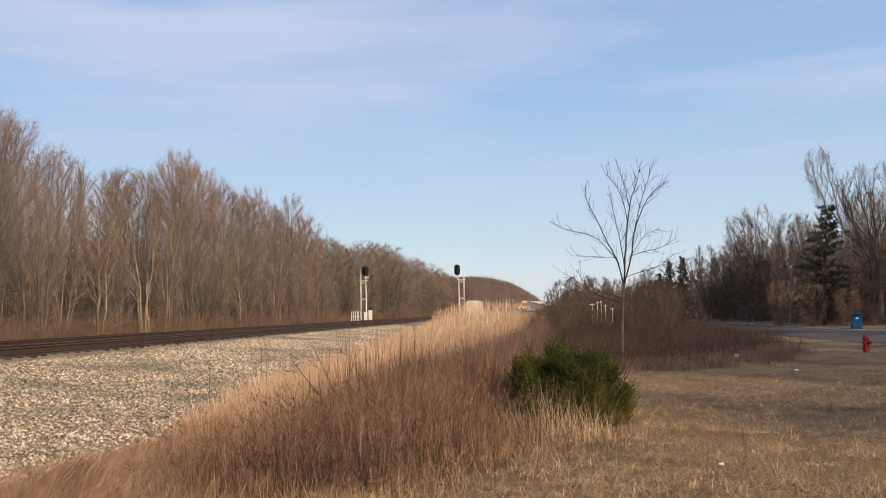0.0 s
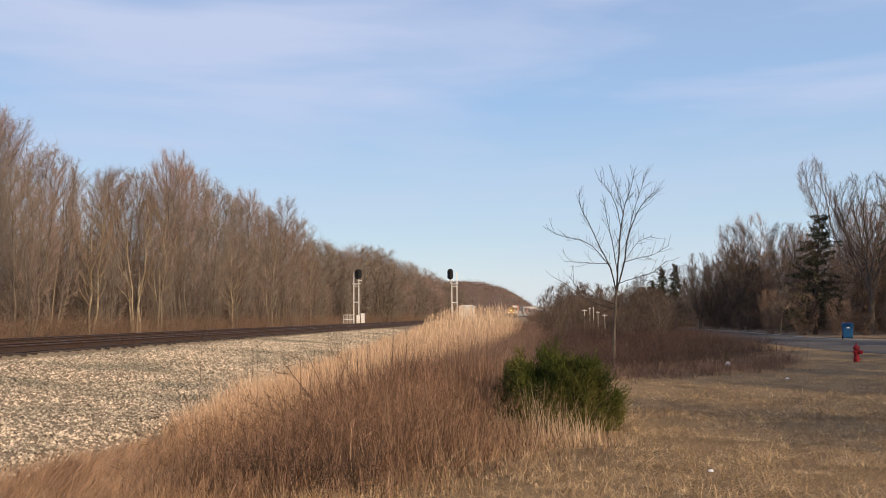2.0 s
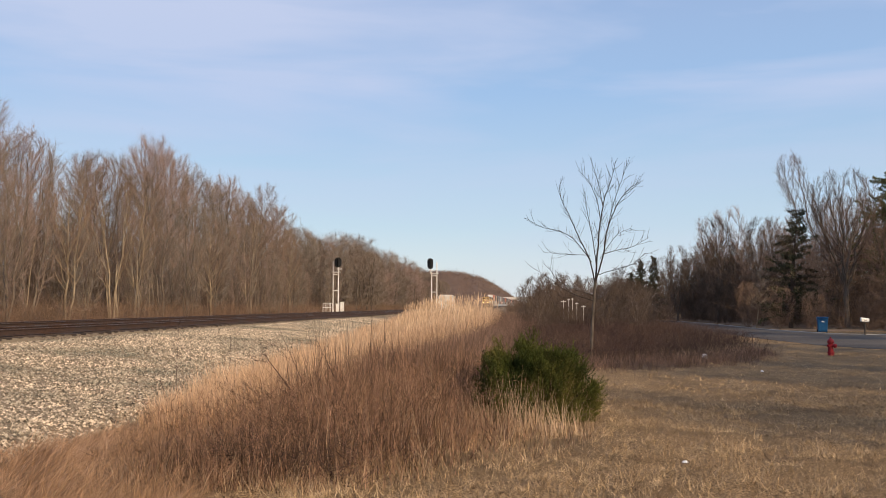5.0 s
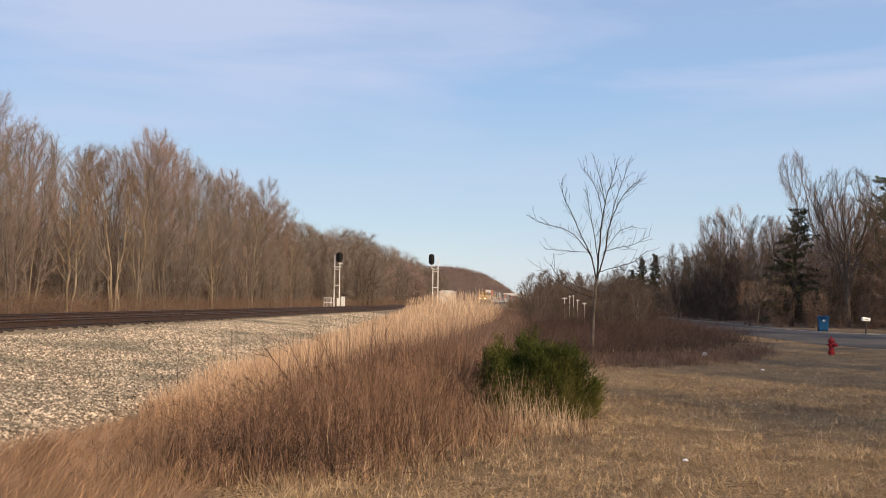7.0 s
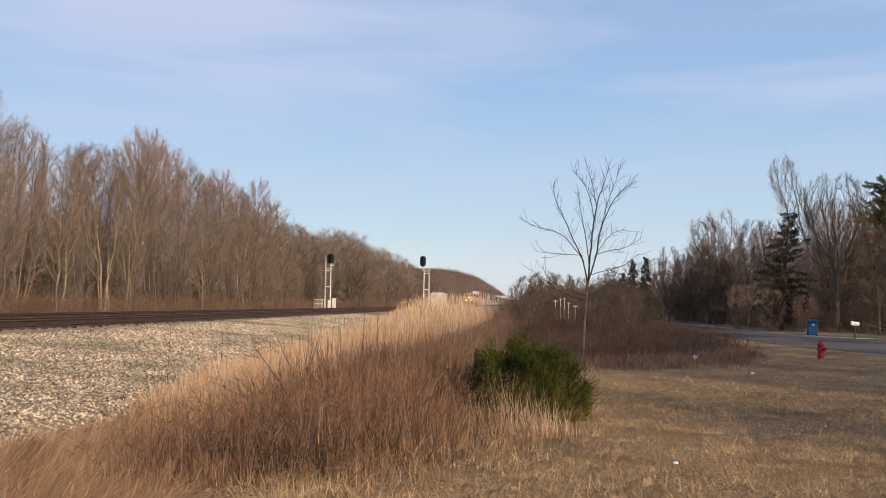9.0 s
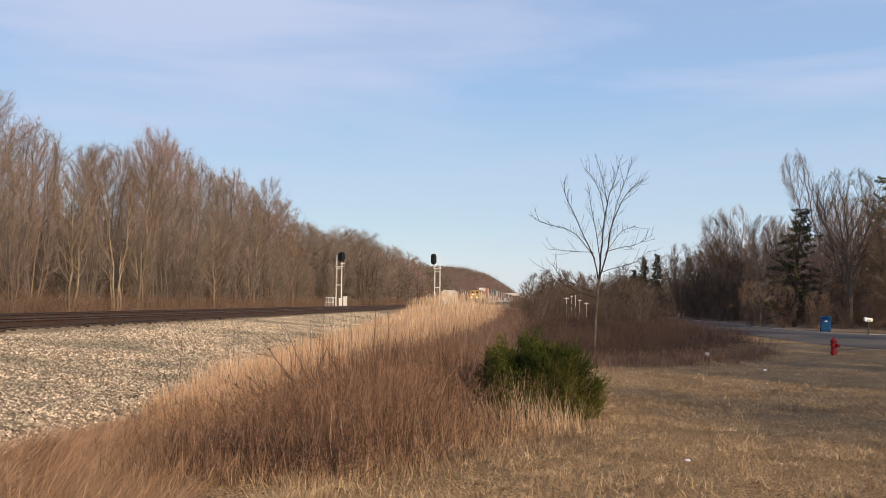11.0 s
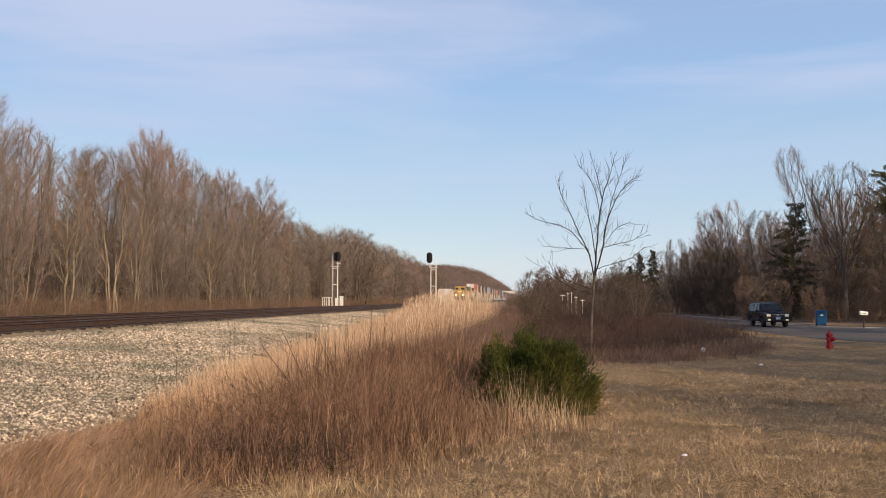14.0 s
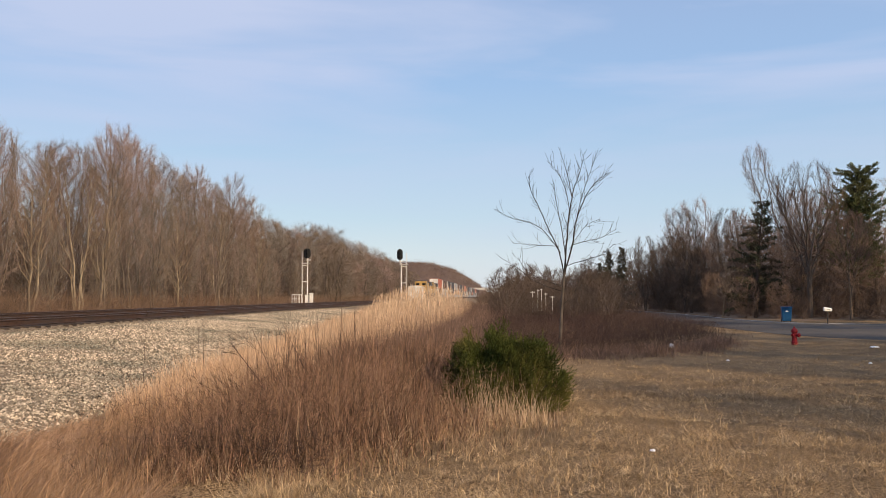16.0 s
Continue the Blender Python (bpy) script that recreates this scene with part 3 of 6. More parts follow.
# undergrowth along the wood's edge
sticks("saplings", 150, in_box(-36, -27.5, 30, 200, power=1.4), (3.0, 8.0), (0.015, 0.035), 9.0, M["palebark"], "slender pale bare saplings at the wood's edge", "saplings", 24, seg=2, bend=0.08)
sticks("undergrowth", 40000, in_box(-29, -25.4, 34, 240, hmax=1.5, power=1.9), (0.5, 1.5), (0.004, 0.010), 0.9, M["brush"], "tangled brown bare undergrowth at the wood's edge", "undergrowth", 21, bend=0.25)
# inner brush takes the dark twig colour to paint the woods' shaded depth
sticks("undergrowth", 14000, in_box(-42, -29, 95, 275, hmax=8.0), (1.5, 3.6), (0.018, 0.038), 0.9, M["twigdark"], "dense brush inside the far woods, coloured dark for its shade", "undergrowth", 26, bend=0.25)
sticks("undergrowth", 15000, in_box(-58, -36, 34, 120, hmax=8.0), (1.5, 3.6), (0.014, 0.030), 1.0, M["twigdark"], "dense brush deep inside the woods, coloured dark for its shade", "undergrowth", 27, bend=0.25)
sticks("far_woods", 7000, in_box(-78, -46, 20, 270, hmax=2.0, power=1.3), (4.0, 11.0), (0.03, 0.07), 3.0, M["twig"], "deep brown woods of slender trunks", "woods", 23, seg=2, bend=0.15)
# same dark colour, standing in for shade between the trunks
sticks("undergrowth", 25000, in_box(-48, -30, 34, 260, hmax=7.0, power=1.4), (1.2, 3.4), (0.012, 0.028), 0.8, M["twigdark"], "bare saplings and brush inside the woods, coloured dark for shade", "undergrowth", 22, bend=0.25)


# ---- foreground plants ----
def blades(name, n, place_fn, hts, widths, lean, material, label, category, seed, curl=0.35, toward=None):
    """Thin curved blades, each a strip ending in a point; toward: the direction in which most of them lie."""
    rng = np.random.default_rng(seed)
    base = place_fn(rng, n)
    H = rng.uniform(hts[0], hts[1], n) * (base[:, 3] if base.shape[1] > 3 else 1)
    W = rng.uniform(widths[0], widths[1], n)
    an = rng.uniform(0, 2 * math.pi, n)
    ln = np.abs(rng.normal(lean, lean * 0.6, n))
    la = rng.uniform(0, 2 * math.pi, n) if toward is None else rng.normal(toward, 1.15, n)
    way = np.stack([np.cos(la) * ln, np.sin(la) * ln, np.ones(n)], -1)
    way /= np.linalg.norm(way, axis=1)[:, None]
    w = np.stack([np.cos(an), np.sin(an), np.zeros(n)], -1) * W[:, None]
    B = base[:, :3] - [0, 0, 0.02 / (1 + lean)]
    mid = B + way * (H * 0.55)[:, None]
    bow = np.stack([np.cos(la), np.sin(la), np.full(n, -0.25)], -1) * (H * curl * rng.uniform(0.1, 1, n))[:, None]
    tip = B + way * H[:, None] + bow
    mid = mid + bow * 0.25
    V = np.stack([B - w, B + w, mid + w * 0.75, mid - w * 0.75, tip], 1).reshape(-1, 3)
    o = np.arange(n) * 5
    F = [tuple(q) for q in np.stack([o, o + 1, o + 2, o + 3], 1).tolist()] + [tuple(q) for q in np.stack([o + 3, o + 2, o + 4], 1).tolist()]
    return tagged(new(name, mesh(name, V, F, material)), label, category, kind="stuff")


def wedge(x0, x1, y0, y1, hmod=None, power=1.0):
    """Points over a band whose width grows with the distance."""
    def fn(rng, n):
        y = y0 + (y1 - y0) * rng.uniform(0, 1, n) ** power
        x = rng.uniform(x0, x1, n) * y
        z = turf_z(x, y)
        k = np.ones(n) if hmod is None else hmod(x, y, rng)
        return np.stack([x, y, z, k], -1)
    return fn


def patchy(x, y, rng):
    k = 0.5 + 0.5 * np.sin(x * 1.9 + 1.1 * np.sin(y * 1.3)) * np.sin(y * 1.6 + np.sin(x * 0.9))
    return 0.45 + 0.75 * k


blades("grass", 110000, wedge(-0.50, 0.53, 5.0, 15.5, patchy, 1.15), (0.03, 0.12), (0.0012, 0.0024), 2.0, M["grass"], "short matted dry tan winter grass", "grass", 31)
blades("grass", 45000, wedge(-0.1, 0.55, 14, 36, patchy, 1.4), (0.05, 0.15), (0.002, 0.0052), 2.0, M["grass"], "short dry tan grass on the lawn", "grass", 32)


blades("straw", 110000, wedge(-0.35, 0.54, 5.0, 19.0, None, 1.2), (0.05, 0.14), (0.0013, 0.0028), 4.0, M["grass"], "flattened dry straw matted over the lawn", "grass", 34, curl=0.15)


def tufts(rng, n):
    """Longer straw standing in clumps on the near lawn."""
    c = 420
    cy = 5.6 + 9.5 * rng.uniform(0, 1, c) ** 1.2
    cx = (-0.28 + 0.74 * rng.uniform(0, 1, c) ** 2.0) * cy
    i = rng.integers(0, c, n)
    x, y = cx[i] + rng.normal(0, 0.16, n), cy[i] + rng.normal(0, 0.16, n)
    return np.stack([x, y, turf_z(x, y), rng.uniform(0.5, 1.2, c)[i]], -1)


blades("straw_tufts", 34000, tufts, (0.06, 0.22), (0.0012, 0.0024), 1.1, M["straw"], "longer pale straw tufts in the lawn", "grass", 33)


def clumpy(x, y):
    return 0.5 + 0.5 * np.sin(x * 2.7 + 1.9 * np.sin(y * 1.1)) * np.sin(y * 2.3 + 1.5 * np.sin(x * 1.7))


def stem_zone(rng, n):
    """The red-brown thicket between the lawn and the ballast."""
    y = 7.4 + 10.8 * rng.uniform(0, 1, n) ** 1.1
    mid = np.interp(y, [7.6, 9, 11, 14, 18], [-2.8, -2.2, -1.9, -1.7, -1.9])
    half = np.interp(y, [7.6, 9, 11, 14, 18], [1.0, 1.6, 2.1, 1.9, 2.0])
    x = mid + half * np.clip(rng.normal(0, 0.55, n), -1.25, 1.25)
    edge = np.clip(1.15 - np.abs((x - mid) / half) ** 2 * 0.6, 0.3, 1)
    k = edge * np.interp(y, [7.4, 8.6, 10, 18], [0.42, 0.66, 0.95, 1.0]) * (0.55 + 0.5 * clumpy(x, y)) * rng.uniform(0.4, 1.15, n) ** 0.7
    k *= np.where(y < 13.5, np.interp(x, [-1.4, -0.7], [1.0, 0.5]), 1.0)
    return np.stack([x, y, ground_z(x, y), k], -1)


sticks("tall_weeds", 15000, stem_zone, (0.7, 1.5), (0.0016, 0.0042), 4.0, M["stems"], "dense upright red-brown dead weed stems", "weeds", 41, seg=2, bend=0.12)
sticks("pale_weeds", 3000, stem_zone, (0.5, 1.2), (0.0018, 0.0034), 3.2, M["palestem"], "pale upright dead weed stems", "weeds", 45, bend=0.06)
sticks("weed_twigs", 20000, lambda r, n: stem_zone(r, n) + np.array([0, 0, 1, 0]) * r.uniform(0.05, 0.7, n)[:, None], (0.2, 0.6), (0.0014, 0.0028), 1.0, M["stems"], "fine tangled red-brown side twigs of dead weeds", "weeds", 42, bend=0.25)


def bush_front(rng, n):
    x, y = -0.15 + rng.normal(0, 0.62, n), 11.6 + rng.normal(0, 0.32, n)
    return np.stack([x, y, ground_z(x, y), rng.uniform(0.3, 1.0, n) * np.exp(-((x + 0.2) / 1.1) ** 2)], -1)


sticks("pale_weeds", 800, bush_front, (0.35, 0.95), (0.0018, 0.0036), 4.5, M["palestem"], "pale dead stems standing before the bush", "weeds", 46, bend=0.08)


sticks("pale_weeds", 650, stem_zone, (0.5, 1.3), (0.0032, 0.0050), 2.2, M["palestem"], "bleached leaning dead stems in the thicket", "weeds", 55, seg=2, bend=0.12)


def low_tangle(rng, n):
    """Dark dead twigs and leaves heaped at the foot of the thicket."""
    y = 7.7 + 3.4 * rng.uniform(0, 1, n) ** 1.2
    x = np.interp(y, [7.7, 8.5, 11], [-2.5, -2.3, -1.9]) + rng.normal(0, 0.48, n)
    return np.stack([x, y, ground_z(x, y) + rng.uniform(0, 1, n) ** 1.6 * 0.32, np.ones(n)], -1)


sticks("dead_twigs", 4200, low_tangle, (0.10, 0.38), (0.0016, 0.0040), 0.5, M["bramble"], "dark dead twigs heaped at the thicket's foot", "weeds", 49, bend=0.3)


def tall_spots(rng, n):
    x, y = rng.normal(-2.5, 0.75, n), 13.6 + rng.normal(0, 1.4, n)
    return np.stack([x, y, ground_z(x, y), rng.uniform(0.7, 1.0, n)], -1)


sticks("tall_weeds", 150, tall_spots, (1.35, 1.75), (0.0035, 0.0055), 9.0, M["bramble"], "scattered tall dark weed stems over the thicket", "weeds", 50, seg=2, bend=0.05)


def dark_shrub(x, y, h, seed):
    """A small dark many-branched bare shrub leaning over the bank."""
    geo = bare_tree(seed, h * 5, 0.034, 18, 5, 6, 0.12, 0.42, 38, 0.02, 5, 0.1, 0.010, 0.5, 0.6)
    tree_thing("bare_shrub", geo, M["bramble"], M["bramble"], "small dark leafless shrub on the bank", "shrub", "small bank shrubs", pose(x, y, float(ground_z(x, y)), 0, -46, 0) @ Matrix.Scale(0.2, 4))


dark_shrub(-2.75, 11.3, 1.55, 47)
dark_shrub(-2.5, 11.9, 1.35, 48)


def verge_zone(rng, n):
    """Arching grass at the near foot of the bank and round the thicket."""
    y = 6.0 + 7.5 * rng.uniform(0, 1, n)
    left = np.interp(y, [6, 8, 10, 12, 13.5], [-5.2, -5.9, -5.6, -5.0, -4.6])
    right = np.interp(y, [6, 8, 10, 12, 13.5], [-2.7, -2.9, -3.3, -3.3, -3.3])
    x = left + (right - left) * rng.uniform(0, 1, n)
    k = (0.45 + 0.6 * clumpy(x * 1.4, y * 1.2)) * np.interp(x - left, [0, 0.9], [0.4, 1.0])
    return np.stack([x, y, ground_z(x, y), k], -1)


blades("arching_grass", 34000, verge_zone, (0.25, 0.8), (0.0012, 0.0024), 2.0, M["verge"], "long reddish-tan arching dead grass", "grass", 43, curl=0.6, toward=0.4)
blades("arching_grass", 4000, lambda r, n: stem_zone(r, n), (0.5, 1.0), (0.0012, 0.0024), 0.6, M["verge"], "long dead grass tangled among weed stems", "grass", 44, curl=0.6)


def single_stalk(x, y, h, lean):
    """One tall dead weed with short side twigs."""
    rng = np.random.default_rng(int(h * 1000) + int(abs(x) * 10))
    V, F = [], []
    p, q, _ = limb(rng, (0, 0, -0.03), (lean, 0, 1), h, 0.007, 0.002, 8, 0.02, 0.02)
    tube(V, F, p, q, 5)
    for i in range(14):
        c, d = along(p, rng.uniform(0.3, 0.98))
        tp, tr_, _ = limb(rng, c, side_way(rng, d, radians(30)), rng.uniform(0.05, 0.16), 0.003, 0.001, 2, 0.05, 0.1)
        tube(V, F, tp, tr_, 3)
    ob = new("weed_stalk", mesh("weed_stalk", V, F, M["bramble"]))
    ob.matrix_basis = pose(x, y, float(ground_z(x, y)))
    tagged(ob, "single tall dead brown weed stalk", "weed", "weed stalks")


for x, y, h, lean in ((-5.05, 12.0, 1.48, 0.0), (-2.75, 14.5, 1.55, 0.01), (-3.3, 15.6, 1.35, 0.0), (-4.7, 11.2, 0.7, -0.35), (-2.35, 13.6, 1.45, 0.03), (-6.6, 18.5, 0.9, 0.0), (-3.0, 13.2, 1.2, -0.02)):
    single_stalk(x, y, h, lean)


def reed_zone(rng, n):
    """Band of tan reeds along the foot of the ballast, widening and rising away from the lawn."""
    y = 10.5 + 82 * rng.uniform(0, 1, n) ** 1.7
    left = np.interp(y, [10.5, 14, 22, 30, 45, 66, 93], [-4.9, -5.4, -6.6, -7.6, -9.2, -10.8, -12.4])
    right = np.interp(y, [10.5, 14, 22, 30, 45, 66, 93], [-4.1, -3.4, -3.2, -3.0, -2.5, -2.4, -3.4])
    x = left + (right - left) * rng.uniform(0, 1, n)
    k = np.interp(y, [10.5, 13, 18, 30, 50, 66, 93], [0.55, 0.7, 0.8, 0.95, 1.3, 1.45, 1.45]) * rng.uniform(0.6, 1.12, n) * (0.78 + 0.3 * clumpy(x * 0.9, y * 0.5))
    k *= 0.55 + 0.45 * smooth((x - left) / (right - left), 0.0, 0.35)
    # low where the bank's shoulder dries out, tall in the ditch
    k = np.minimum(k, np.where(y > 20, np.interp(-x / y, [0.10, 0.116, 0.133, 0.152, 0.18, 0.22], [1.3, 1.15, 0.85, 0.60, 0.47, 0.40]), 9.0) * rng.uniform(0.75, 1.1, n))
    return np.stack([x, y, ground_z(x, y), k], -1)


blades("reeds", 40000, reed_zone, (0.75, 1.5), (0.002, 0.0058), 0.16, M["reed"], "tall tan dry reeds along the ballast bank", "reeds", 51, curl=0.2)


def plumes(n, seed):
    """Feathery seed heads on tall canes, each a spindle of short tufts."""
    rng = np.random.default_rng(seed)
    y = 34 + 58 * rng.uniform(0, 1, n)
    x = np.interp(y, [34, 50, 92], [-5.6, -7.8, -13.0]) + rng.uniform(0, 1, n) * np.interp(y, [34, 50, 92], [2.6, 5.2, 9.6])
    h = np.interp(y, [34, 50, 92], [1.3, 1.9, 2.1]) * rng.uniform(0.55, 1.12, n) * (0.8 + 0.3 * clumpy(x * 0.7, y * 0.3)) * np.interp(-x / y, [0.10, 0.116, 0.133, 0.152, 0.18], [1.0, 0.95, 0.68, 0.48, 0.36])
    z = ground_z(x, y)
    V, F = [], []
    for i in range(n):
        top = np.array((x[i] + rng.normal(0, 0.08), y[i] + rng.normal(0, 0.08), z[i] + h[i]))
        foot = np.array((x[i], y[i], z[i]))
        tube(V, F, [foot, (foot + top) / 2, top], [0.008, 0.007, 0.003], 3)
        q = rng.uniform(0.5, 1.2)
        nod = np.array((rng.uniform(-0.3, 0.3), rng.uniform(-0.2, 0.2), 1.0))
        tube(V, F, [top - nod * 0.10, top + nod * 0.06, top + nod * 0.2, top + nod * 0.34], [0.004, 0.013 * q, 0.009 * q, 0.0], 4, True)
    return tagged(new("reed_plumes", mesh("reed_plumes", V, F, M["plume"])), "feathery pale seed heads of tall reeds", "reeds", kind="stuff")


plumes(1500, 52)


def reed_front(rng, n):
    """Brown weeds between the tall stems and the reeds."""
    y = 14 + 48 * rng.uniform(0, 1, n) ** 1.5
    x = np.interp(y, [14, 22, 36, 62], [-3.1, -3.0, -2.7, -2.4]) + rng.uniform(0, 1, n) * np.interp(y, [14, 22, 36, 62], [2.1, 2.4, 2.1, 2.0])
    return np.stack([x, y, ground_z(x, y), 0.6 + 0.5 * clumpy(x, y * 0.6)], -1)


sticks("weeds", 17000, reed_front, (0.55, 1.3), (0.002, 0.0055), 2.6, M["weedbrown"], "purple-brown dead weeds in front of the reeds", "weeds", 53, seg=2, bend=0.15)



def ditch_zone(rng, n):
    """Rank weeds between the far reeds and the shrubs."""
    y = 58 + 62 * rng.uniform(0, 1, n) ** 1.2
    x = np.interp(y, [58, 93, 120], [-3.0, -4.2, -5.0]) + rng.uniform(0, 1, n) * np.interp(y, [58, 120], [3.4, 5.0])
    return np.stack([x, y, ground_z(x, y), rng.uniform(0.6, 1.1, n)], -1)


sticks("weeds", 6000, ditch_zone, (0.7, 1.6), (0.006, 0.014), 2.4, M["weedbrown"], "tall brown dead weeds along the ditch", "weeds", 54, bend=0.2)

# ---- ballast stones ----
def stones(name, n, seed):
    rng = np.random.default_rng(seed)
    y = 7 + 62 * rng.uniform(0, 1, n) ** 1.7
    x = -(5.2 + 8.2 * rng.uniform(0, 1, n))
    z = ballast_z(x, y)
    s = (0.014 + 0.018 * rng.uniform(0, 1, n) ** 1.6) * (1 + 0.016 * y)
    base = np.array([(1, 0, -0.4), (0.2, 1, -0.4), (-0.95, 0.5, -0.4), (-0.6, -0.9, -0.4), (0.5, -0.9, -0.4), (0.15, 0.1, 0.6)], float)
    faces = np.array([(0, 1, 5), (1, 2, 5), (2, 3, 5), (3, 4, 5), (4, 0, 5)])
    V = base[None] * rng.uniform(0.6, 1.2, (n, 6, 1)) + rng.normal(0, 0.10, (n, 6, 3))
    an = rng.uniform(0, 2 * math.pi, n)
    c, s_ = np.cos(an), np.sin(an)
    V = np.stack([V[..., 0] * c[:, None] - V[..., 1] * s_[:, None], V[..., 0] * s_[:, None] + V[..., 1] * c[:, None], V[..., 2]], -1)
    V = V * s[:, None, None] + np.stack([x, y, z + s * 0.3], -1)[:, None]
    F = faces[None] + (np.arange(n) * 6)[:, None, None]
    return tagged(new(name, mesh(name, V.reshape(-1, 3), F.reshape(-1, 3), M["stone"])), "loose pale angular ballast stones", "ballast stones", kind="stuff")


stones("ballast_stones", 105000, 61)




# ---- more materials ----
M["white_paint"] = mat("white_paint", (0.72, 0.72, 0.70), (0.82, 0.82, 0.80), 5.0, 0.5, 0.0, (0.60, 0.57, 0.52), 0.8)
M["black_paint"] = mat("matt_black_paint", (0.012, 0.012, 0.013), (0.022, 0.022, 0.023), 6.0, 0.6)
M["galv"] = mat("galvanised_steel", (0.50, 0.50, 0.50), (0.62, 0.62, 0.61), 5.0, 0.45, 0.0, metal=0.4)
M["lens_dark"] = mat("dark_lens", (0.02, 0.02, 0.02), (0.03, 0.03, 0.03), 5.0, 0.1)
M["hut"] = mat("silver_hut_paint", (0.62, 0.62, 0.60), (0.72, 0.72, 0.70), 3.0, 0.55, 0.1, (0.48, 0.44, 0.38), 0.9)
M["concrete"] = mat("pale_concrete", (0.55, 0.53, 0.49), (0.68, 0.66, 0.62), 1.0, 0.9, 0.2, (0.42, 0.40, 0.37), 0.1)
M["loco_yellow"] = mat("yellow_loco_paint", (0.36, 0.22, 0.065), (0.45, 0.285, 0.09), 2.0, 0.5, 0.0, (0.26, 0.17, 0.075), 0.4)
M["loco_dark"] = mat("dark_blue_grey_loco_paint", (0.035, 0.04, 0.055), (0.055, 0.06, 0.075), 2.0, 0.5, 0.0, (0.08, 0.075, 0.07), 0.4)
M["loco_roof"] = mat("grey_loco_roof", (0.20, 0.21, 0.22), (0.28, 0.28, 0.29), 2.0, 0.6)
M["steel_dark"] = mat("dark_bogie_steel", (0.03, 0.027, 0.025), (0.06, 0.05, 0.045), 4.0, 0.8)
M["glass"] = mat("dark_window_glass", (0.012, 0.015, 0.018), (0.016, 0.02, 0.024), 2.0, 0.04, spec=0.8)
M["headlight"] = mat("lit_headlight", (1.0, 0.66, 0.26), (1.0, 0.72, 0.32), 2.0, 0.2, emit=2.6)
M["cont_red"] = mat("orange_red_container", (0.40, 0.13, 0.085), (0.48, 0.18, 0.12), 0.8, 0.6, 0.0, (0.34, 0.12, 0.08), 0.3)
# white for the container ends only; it also carries the sun on them
M["cont_sunlit_end"] = mat("white_sunlit_end", (0.66, 0.65, 0.62), (0.76, 0.75, 0.72), 0.8, 0.6, 0.0, (0.55, 0.53, 0.5), 0.3)
# dark paints also hold the shade on the container sides
M["cont_navy"] = mat("navy_container", (0.04, 0.042, 0.055), (0.06, 0.062, 0.078), 0.8, 0.6)
M["cont_brown"] = mat("brown_container", (0.085, 0.05, 0.04), (0.12, 0.07, 0.055), 0.8, 0.6)
M["cont_grey"] = mat("grey_container", (0.25, 0.26, 0.27), (0.33, 0.34, 0.35), 0.8, 0.6)
M["hydrant_red"] = mat("chipped_red_paint", (0.19, 0.008, 0.014), (0.26, 0.012, 0.019), 9.0, 0.55, 0.15, (0.15, 0.012, 0.014), 3.0)
M["cart_blue"] = mat("blue_plastic", (0.005, 0.055, 0.145), (0.008, 0.07, 0.18), 6.0, 0.5, 0.05)
M["rubber"] = mat("black_rubber", (0.012, 0.012, 0.012), (0.022, 0.021, 0.02), 8.0, 0.85, 0.1)
M["car_paint"] = mat("dark_navy_car_paint", (0.004, 0.006, 0.013), (0.006, 0.009, 0.018), 2.0, 0.28, 0.0, spec=0.25)
M["cladding"] = mat("black_plastic_cladding", (0.010, 0.010, 0.011), (0.018, 0.018, 0.02), 6.0, 0.55)
M["chrome"] = mat("chrome", (0.6, 0.6, 0.6), (0.7, 0.7, 0.7), 2.0, 0.15, metal=1.0)
M["rim"] = mat("alloy_rim", (0.10, 0.10, 0.105), (0.15, 0.15, 0.155), 5.0, 0.4, metal=0.6)
M["car_lamp"] = mat("lit_car_headlamp", (0.70, 0.58, 0.40), (0.8, 0.7, 0.5), 30.0, 0.15, emit=0.22)
M["red_lens"] = mat("red_tail_lens", (0.25, 0.01, 0.01), (0.32, 0.015, 0.015), 4.0, 0.2)
M["plate"] = mat("pale_plate", (0.6, 0.6, 0.6), (0.7, 0.7, 0.7), 3.0, 0.4)
M["bag"] = mat("white_plastic_bag", (0.72, 0.72, 0.72), (0.82, 0.82, 0.82), 9.0, 0.5, 0.3)
M["hill"] = mat("far_woods", (0.10, 0.07, 0.052), (0.17, 0.12, 0.09), 0.06, 1.0, 0.6, (0.13, 0.085, 0.065), 0.02, bumpscale=0.3)
M["hilltwig"] = mat("far_crowns", (0.13, 0.09, 0.068), (0.21, 0.145, 0.11), 0.05, 1.0, 0.0, island=0.35)


# ---- distance: wooded hill, far treeline, overpass ----
HX = [-420, -250, -142, -119, -93, -66, -44, -29, -20, -12]
HH = [46, 52, 52, 53, 51, 43, 29, 18, 10, 2]


def hill_z(x, y):
    return np.interp(x, HX, HH) * np.exp(-((np.asarray(y, float) - 1150) / 110) ** 2)


hill = sheet("wooded_hill", grid_lines([(-420, -150, 15), (-150, -10, 4)]), grid_lines([(900, 1400, 20)]), lambda X, Y: hill_z(X, Y) * 0.88 - 0.5 + lumps(X * 0.09, Y * 0.09, 1.0), M["hill"])
tagged(hill, "distant low hill covered by brown bare woods", "hill", kind="structure")


def hill_spots(rng, n):
    x, y = rng.uniform(-300, -12, n), rng.uniform(1000, 1160, n)
    return np.stack([x, y, hill_z(x, y) * 0.9 - 1.5 + 1.5 * np.sin(x * 0.5) * np.sin(y * 0.2 + x * 0.13)], -1)


